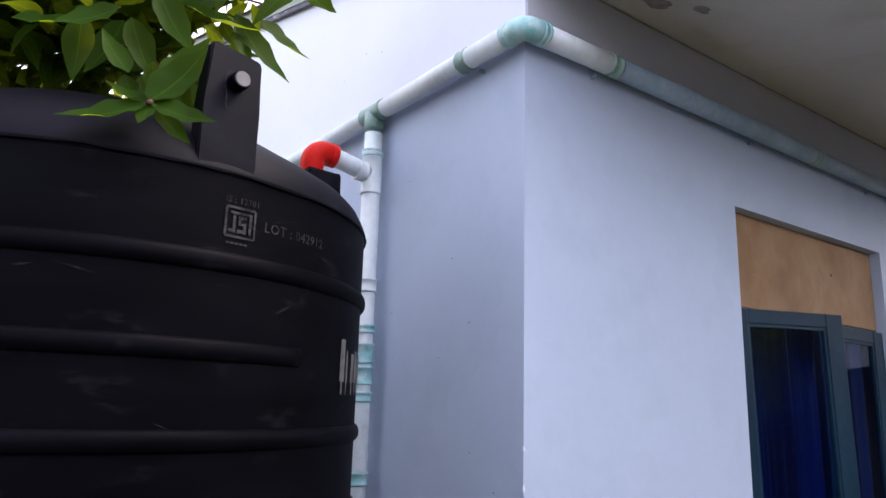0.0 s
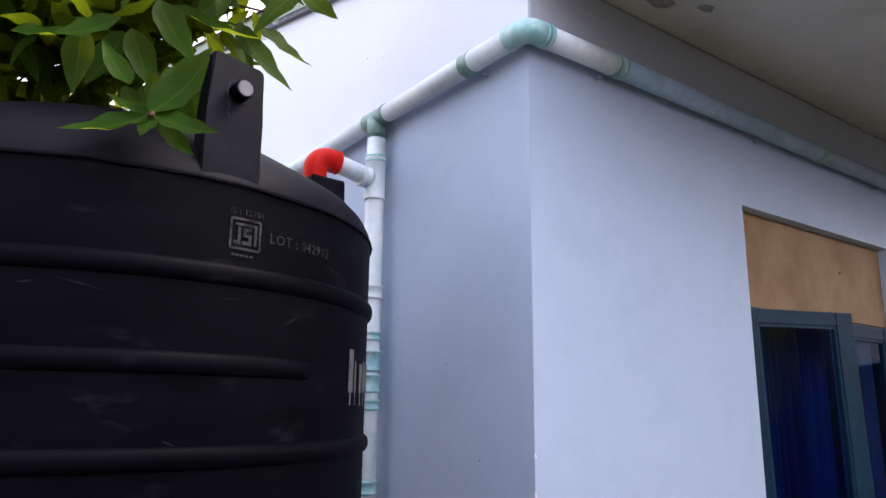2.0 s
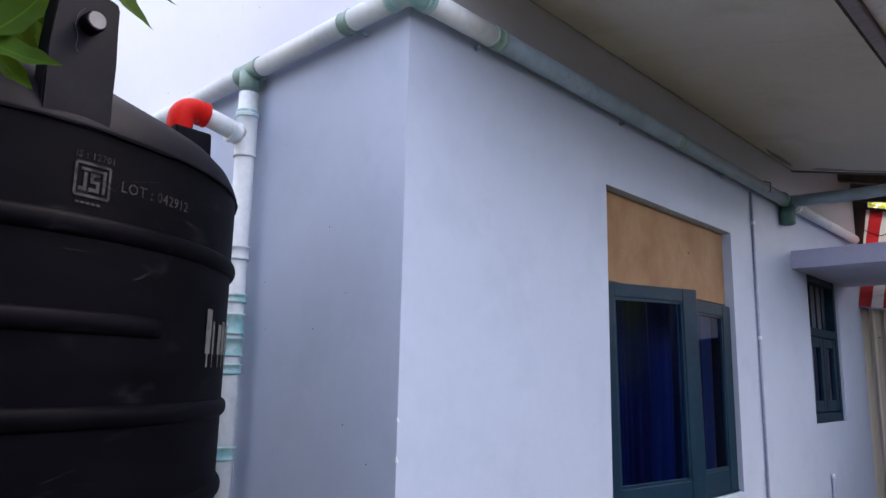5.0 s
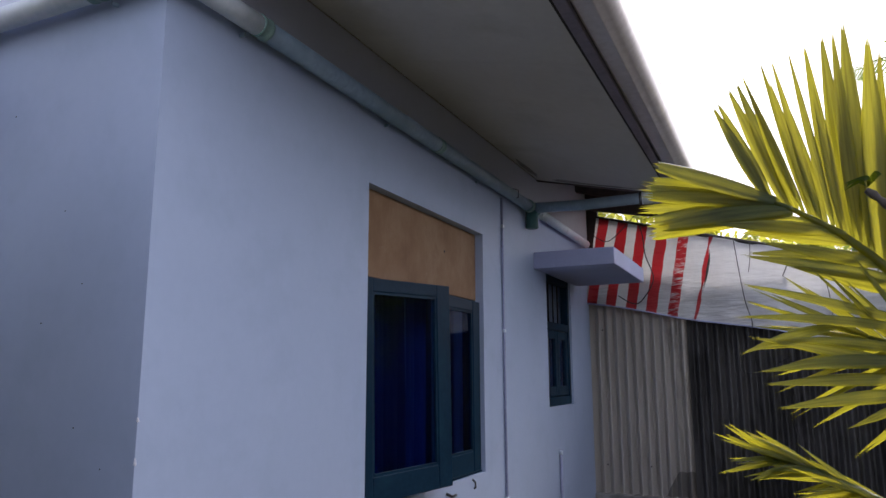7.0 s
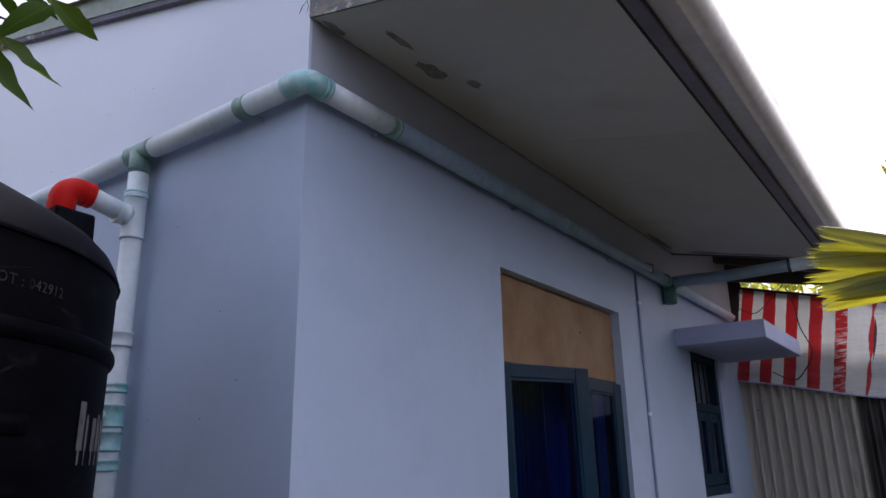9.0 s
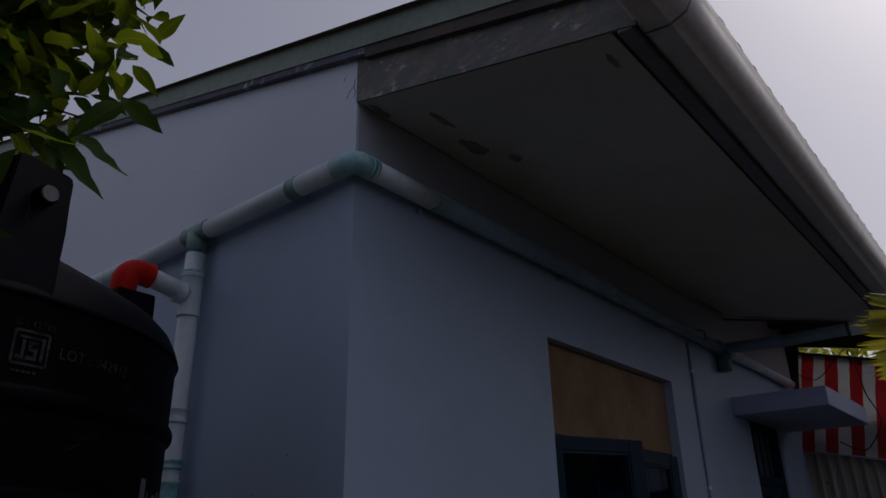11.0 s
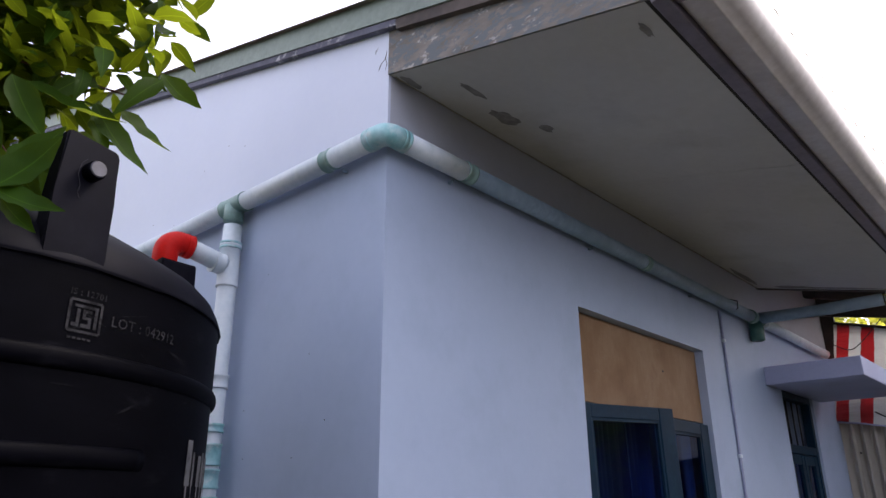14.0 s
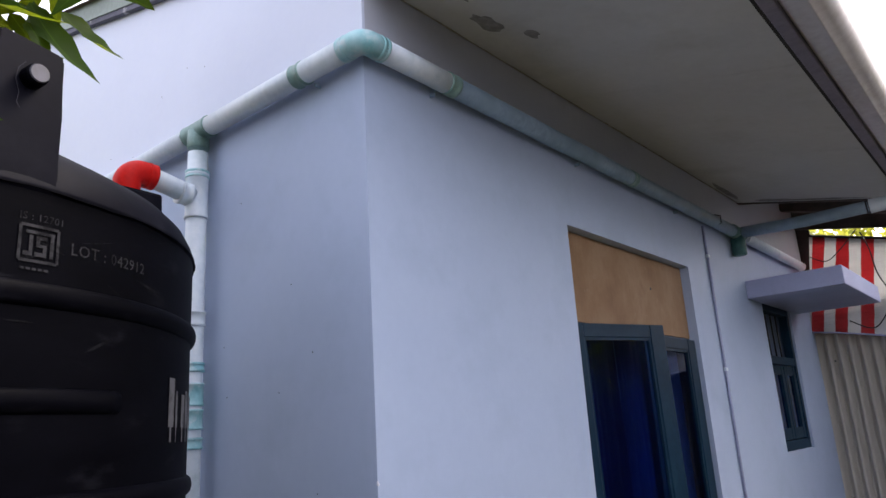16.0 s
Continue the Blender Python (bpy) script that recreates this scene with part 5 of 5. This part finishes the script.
# the tall frond: upright leaflets fan out above its rib, drooping ones spread at its end
fan_frond([(2.06, -0.27, 1.1), (1.9, -0.27, 1.28), (1.778, -0.267, 1.433), (1.744, -0.265, 1.489), (1.707, -0.265, 1.531), (1.672, -0.265, 1.567), (1.612, -0.265, 1.609), (1.575, -0.265, 1.629)],
          [((1.58, -0.265, 1.628), (1.516, -0.281, 1.773), 0.0196, 0.0), ((1.583, -0.265, 1.626), (1.522, -0.262, 1.785), 0.0176, 0.0), ((1.586, -0.265, 1.624), (1.527, -0.273, 1.775), 0.0157, 0.0),
           ((1.605, -0.265, 1.614), (1.539, -0.259, 1.806), 0.0216, 0.0), ((1.611, -0.265, 1.61), (1.552, -0.257, 1.813), 0.0235, 0.0), ((1.619, -0.265, 1.604), (1.567, -0.291, 1.791), 0.0147, 0.0),
           ((1.628, -0.265, 1.598), (1.561, -0.294, 1.81), 0.0118, 0.0), ((1.635, -0.265, 1.593), (1.587, -0.245, 1.847), 0.0127, 0.0), ((1.642, -0.265, 1.589), (1.598, -0.279, 1.798), 0.0147, 0.0),
           ((1.648, -0.265, 1.585), (1.603, -0.281, 1.829), 0.0137, 0.0), ((1.655, -0.265, 1.58), (1.615, -0.235, 1.794), 0.0157, 0.0), ((1.663, -0.265, 1.574), (1.627, -0.267, 1.843), 0.0127, 0.0),
           ((1.671, -0.265, 1.567), (1.65, -0.245, 1.86), 0.0196, 0.0), ((1.676, -0.265, 1.563), (1.654, -0.266, 1.802), 0.0157, 0.0), ((1.685, -0.265, 1.554), (1.673, -0.257, 1.864), 0.0294, 0.0),
           ((1.693, -0.265, 1.546), (1.685, -0.286, 1.853), 0.0216, 0.0), ((1.701, -0.265, 1.538), (1.702, -0.257, 1.877), 0.0333, 0.0), ((1.708, -0.265, 1.53), (1.709, -0.243, 1.819), 0.0176, 0.0),
           ((1.717, -0.265, 1.521), (1.73, -0.264, 1.845), 0.0333, 0.0), ((1.725, -0.265, 1.511), (1.745, -0.251, 1.826), 0.0216, 0.0), ((1.732, -0.265, 1.502), (1.757, -0.255, 1.796), 0.0235, 0.0),
           ((1.742, -0.265, 1.492), (1.773, -0.291, 1.837), 0.0255, 0.0), ((1.751, -0.265, 1.479), (1.798, -0.25, 1.878), 0.0314, 0.0), ((1.76, -0.265, 1.465), (1.815, -0.26, 1.86), 0.0294, 0.0),
           ((1.772, -0.265, 1.444), (1.825, -0.277, 1.833), 0.0294, 0.0), ((1.59, -0.265, 1.625), (1.418, -0.294, 1.699), 0.0255, 0.02), ((1.593, -0.265, 1.623), (1.405, -0.26, 1.685), 0.0216, 0.03),
           ((1.596, -0.265, 1.62), (1.402, -0.276, 1.655), 0.0196, 0.02), ((1.596, -0.265, 1.619), (1.398, -0.266, 1.672), 0.0137, 0.02), ((1.601, -0.265, 1.615), (1.392, -0.26, 1.641), 0.0176, 0.04),
           ((1.606, -0.265, 1.611), (1.4, -0.266, 1.624), 0.0255, 0.07), ((1.609, -0.265, 1.609), (1.401, -0.258, 1.61), 0.0294, 0.09), ((1.612, -0.265, 1.607), (1.426, -0.279, 1.613), 0.0235, 0.08),
           ((1.651, -0.265, 1.582), (1.484, -0.263, 1.616), 0.0216, 0.05), ((1.668, -0.265, 1.569), (1.513, -0.277, 1.601), 0.0216, 0.05), ((1.688, -0.265, 1.552), (1.547, -0.258, 1.588), 0.0196, 0.05),
           ((1.707, -0.265, 1.531), (1.556, -0.26, 1.551), 0.0216, 0.02), ((1.72, -0.265, 1.516), (1.577, -0.291, 1.56), 0.0196, 0.03), ((1.738, -0.265, 1.496), (1.553, -0.29, 1.544), 0.0196, 0.03),
           ((1.756, -0.265, 1.473), (1.608, -0.286, 1.525), 0.0216, 0.03)])
frond([(2.06, PY0, 1.05), (1.93, PY0 - 0.03, 1.27), (1.84, PY0 - 0.03, 1.355), (1.76, PY0 - 0.02, 1.395), (1.69, PY0 - 0.01, 1.418)],
      [(1.0, (1.562, PY0, 1.487), 0.55, 0.0), (0.98, (1.556, PY0 - 0.02, 1.466), 0.5, 0.0), (0.96, (1.562, PY0, 1.440), 0.6, 0.03), (0.93, (1.558, PY0, 1.420), 0.9, 0.10), (0.88, (1.582, PY0 + 0.01, 1.392), 0.6, 0.1),
       (0.84, (1.588, PY0 - 0.01, 1.368), 0.6, 0.12), (0.80, (1.602, PY0, 1.335), 0.5, 0.08), (0.72, (1.63, PY0, 1.315), 0.55, 0.06), (0.95, (1.605, PY0, 1.498), 0.5, 0.0), (0.90, (1.635, PY0 - 0.02, 1.508), 0.5, 0.0),
       (0.84, (1.66, PY0, 1.505), 0.5, 0.0), (0.76, (1.69, PY0 - 0.02, 1.515), 0.6, 0.0), (0.68, (1.74, PY0, 1.525), 0.6, 0.0), (0.58, (1.79, PY0, 1.535), 0.6, 0.0), (0.62, (1.68, PY0, 1.28), 0.6, 0.06), (0.5, (1.73, PY0, 1.24), 0.7, 0.06)], 0.022, FACE, 2)
# long arching leaflets of a frond that leans across
fan_frond([(2.06, PY0, 0.95), (1.93, PY0 - 0.02, 1.15), (1.80, PY0 - 0.02, 1.29), (1.765, PY0 - 0.02, 1.42)],
          [((1.757, -0.29, 1.429), (1.548, -0.291, 1.504), 0.0157, 0.04), ((1.753, -0.29, 1.423), (1.54, -0.313, 1.471), 0.0157, 0.10), ((1.653, -0.29, 1.433), (1.537, -0.305, 1.419), 0.0176, 0.16),
           ((1.751, -0.29, 1.381), (1.563, -0.318, 1.404), 0.0216, 0.16), ((1.749, -0.29, 1.361), (1.567, -0.31, 1.366), 0.0196, 0.06), ((1.749, -0.29, 1.342), (1.582, -0.315, 1.337), 0.0196, 0.08),
           ((1.747, -0.29, 1.337), (1.661, -0.316, 1.306), 0.0137, 0.05), ((1.743, -0.29, 1.396), (1.587, -0.307, 1.432), 0.0157, 0.10), ((1.75, -0.29, 1.37), (1.558, -0.307, 1.429), 0.0176, 0.06)])
stalk = [(2.06, PY0, 0.92), (1.93, PY0 - 0.05, 1.03), (1.80, PY0 - 0.04, 1.125), (1.71, PY0 - 0.03, 1.190), (1.61, PY0 - 0.02, 1.243), (1.553, PY0 - 0.02, 1.254)]
blades = []
for k in range(44):
    t = 0.42 + 0.57 * k / 43
    f = min(int(t * 5), 4)
    c = Vector(stalk[f]).lerp(Vector(stalk[f + 1]), t * 5 - f)
    up = 0.036 if k % 2 else -0.010
    blades.append((t, c + Vector((-0.062 - 0.014 * math.sin(k), -0.02 + 0.02 * (k % 3), up + 0.010 * math.sin(k * 1.7))), 0.40, 0.03))
frond(stalk, blades, 0.024, FACE, 4)
bl = []
for k in range(12):
    t = 0.3 + 0.7 * k / 11
    bl.append((t, (2.0 - 0.33 * t + (0.05 if k % 2 else -0.06), PY0 + 0.25 + 0.1 * (k % 3), 1.0 + 0.1 * t - 0.08 * (k % 2)), 0.8, 0.1))
frond([(2.06, PY0, 1.0), (1.95, PY0 + 0.1, 1.10), (1.86, PY0 + 0.25, 1.12), (1.74, PY0 + 0.42, 1.05)], bl, 0.04, FACE, 6)

# a knobbly bare twig crosses the fronds
twig = thing("bare_twig", "knobbly grey-brown shrub twig with curled young leaves", "shrub", (1.83, -0.33, 0))
def knobbly(pts, r0, r1, seed):
    """A twig with swollen nodes and small kinks between them."""
    r, ps, rad = random.Random(seed), [], []
    for a, b in zip(pts, pts[1:]):
        a, b = Vector(a), Vector(b)
        n = max(int((b - a).length / 0.008), 2)
        for k in range(n):
            ps.append(a.lerp(b, k / n) + Vector((r.uniform(-1, 1), r.uniform(-1, 1), 0)) * 0.0012)
            rad.append(r.choice((0.75, 0.85, 0.95, 1.35)))
    ps.append(Vector(pts[-1]))
    rad.append(0.9)
    return tube(ps, [q * (r0 + (r1 - r0) * k / len(ps)) for k, q in enumerate(rad)], 10)


under(part("stem", knobbly([(1.83, -0.33, 0), (1.835, -0.34, 0.7), (1.80, -0.335, 1.25), (1.765, -0.33, 1.42), (1.752, -0.33, 1.53), (1.738, -0.33, 1.572)], 0.011, 0.0062, 5), M_BARK, smooth=True), twig)
for pts in ([(1.738, -0.33, 1.570), (1.722, -0.33, 1.592), (1.700, -0.335, 1.612)], [(1.738, -0.33, 1.570), (1.750, -0.33, 1.60), (1.756, -0.325, 1.645)]):
    under(part("shoot", knobbly(pts, 0.0058, 0.004, 8), M_BARK, smooth=True), twig)
r2 = random.Random(4)
for c in ((1.702, -0.335, 1.616), (1.758, -0.325, 1.655), (1.715, -0.35, 1.487), (1.765, -0.33, 1.60)):
    for k in range(5):
        bm = bmesh.new()
        d = Vector((r2.uniform(-1, 1), r2.uniform(-0.5, 0.5), r2.uniform(-0.3, 0.9))).normalized() * 0.03
        add_leaf(bm, c, Vector(c) + d, 0.0095, Vector((0, -1, 0.4)), 0.55, 0.5, 8)
        under(part("leaf", bm, M_LEAF, smooth=True), twig)

# a second palm farther off, its fronds against the sky
palm2 = thing("far_palm", "dark feather palm against the bright sky", "palm", (3.25, 3.8, 0))
under(part("stem", tube([(3.25, 3.8, 0), (3.2, 3.8, 1.6), (3.12, 3.8, 3.2)], [0.06, 0.05, 0.04], 10), M_BARK, smooth=True), palm2)
for k in range(7):
    a = k * 0.9 + 0.3
    pts = [Vector((3.12, 3.8, 3.2)) + Vector((math.cos(a) * s, math.sin(a) * s * 0.8, 0.75 * s - 0.55 * s * s)) for s in (0.0, 0.25, 0.5, 0.75, 0.95)]
    bm = tube(pts, [0.014, 0.012, 0.009, 0.006, 0.003], 6)
    for q in range(34):
        f = 0.25 + 3.75 * q / 34
        i = min(int(f), 3)
        p = pts[i].lerp(pts[i + 1], f - i)
        w = (pts[i + 1] - pts[i]).normalized()
        for s in (-1, 1):
            d = (w * 0.6 + w.cross(Vector((0, 0, 1))).normalized() * s * 0.8 - Vector((0, 0, 0.35))).normalized()
            add_leaf(bm, p, p + d * 0.34 * (1.1 - 0.12 * f), 0.020, Vector((0, 0, 1)), -0.1, 0.2, 4)
    tagged(under(part("frond", bm, M_TREE), palm2), kind="stuff")
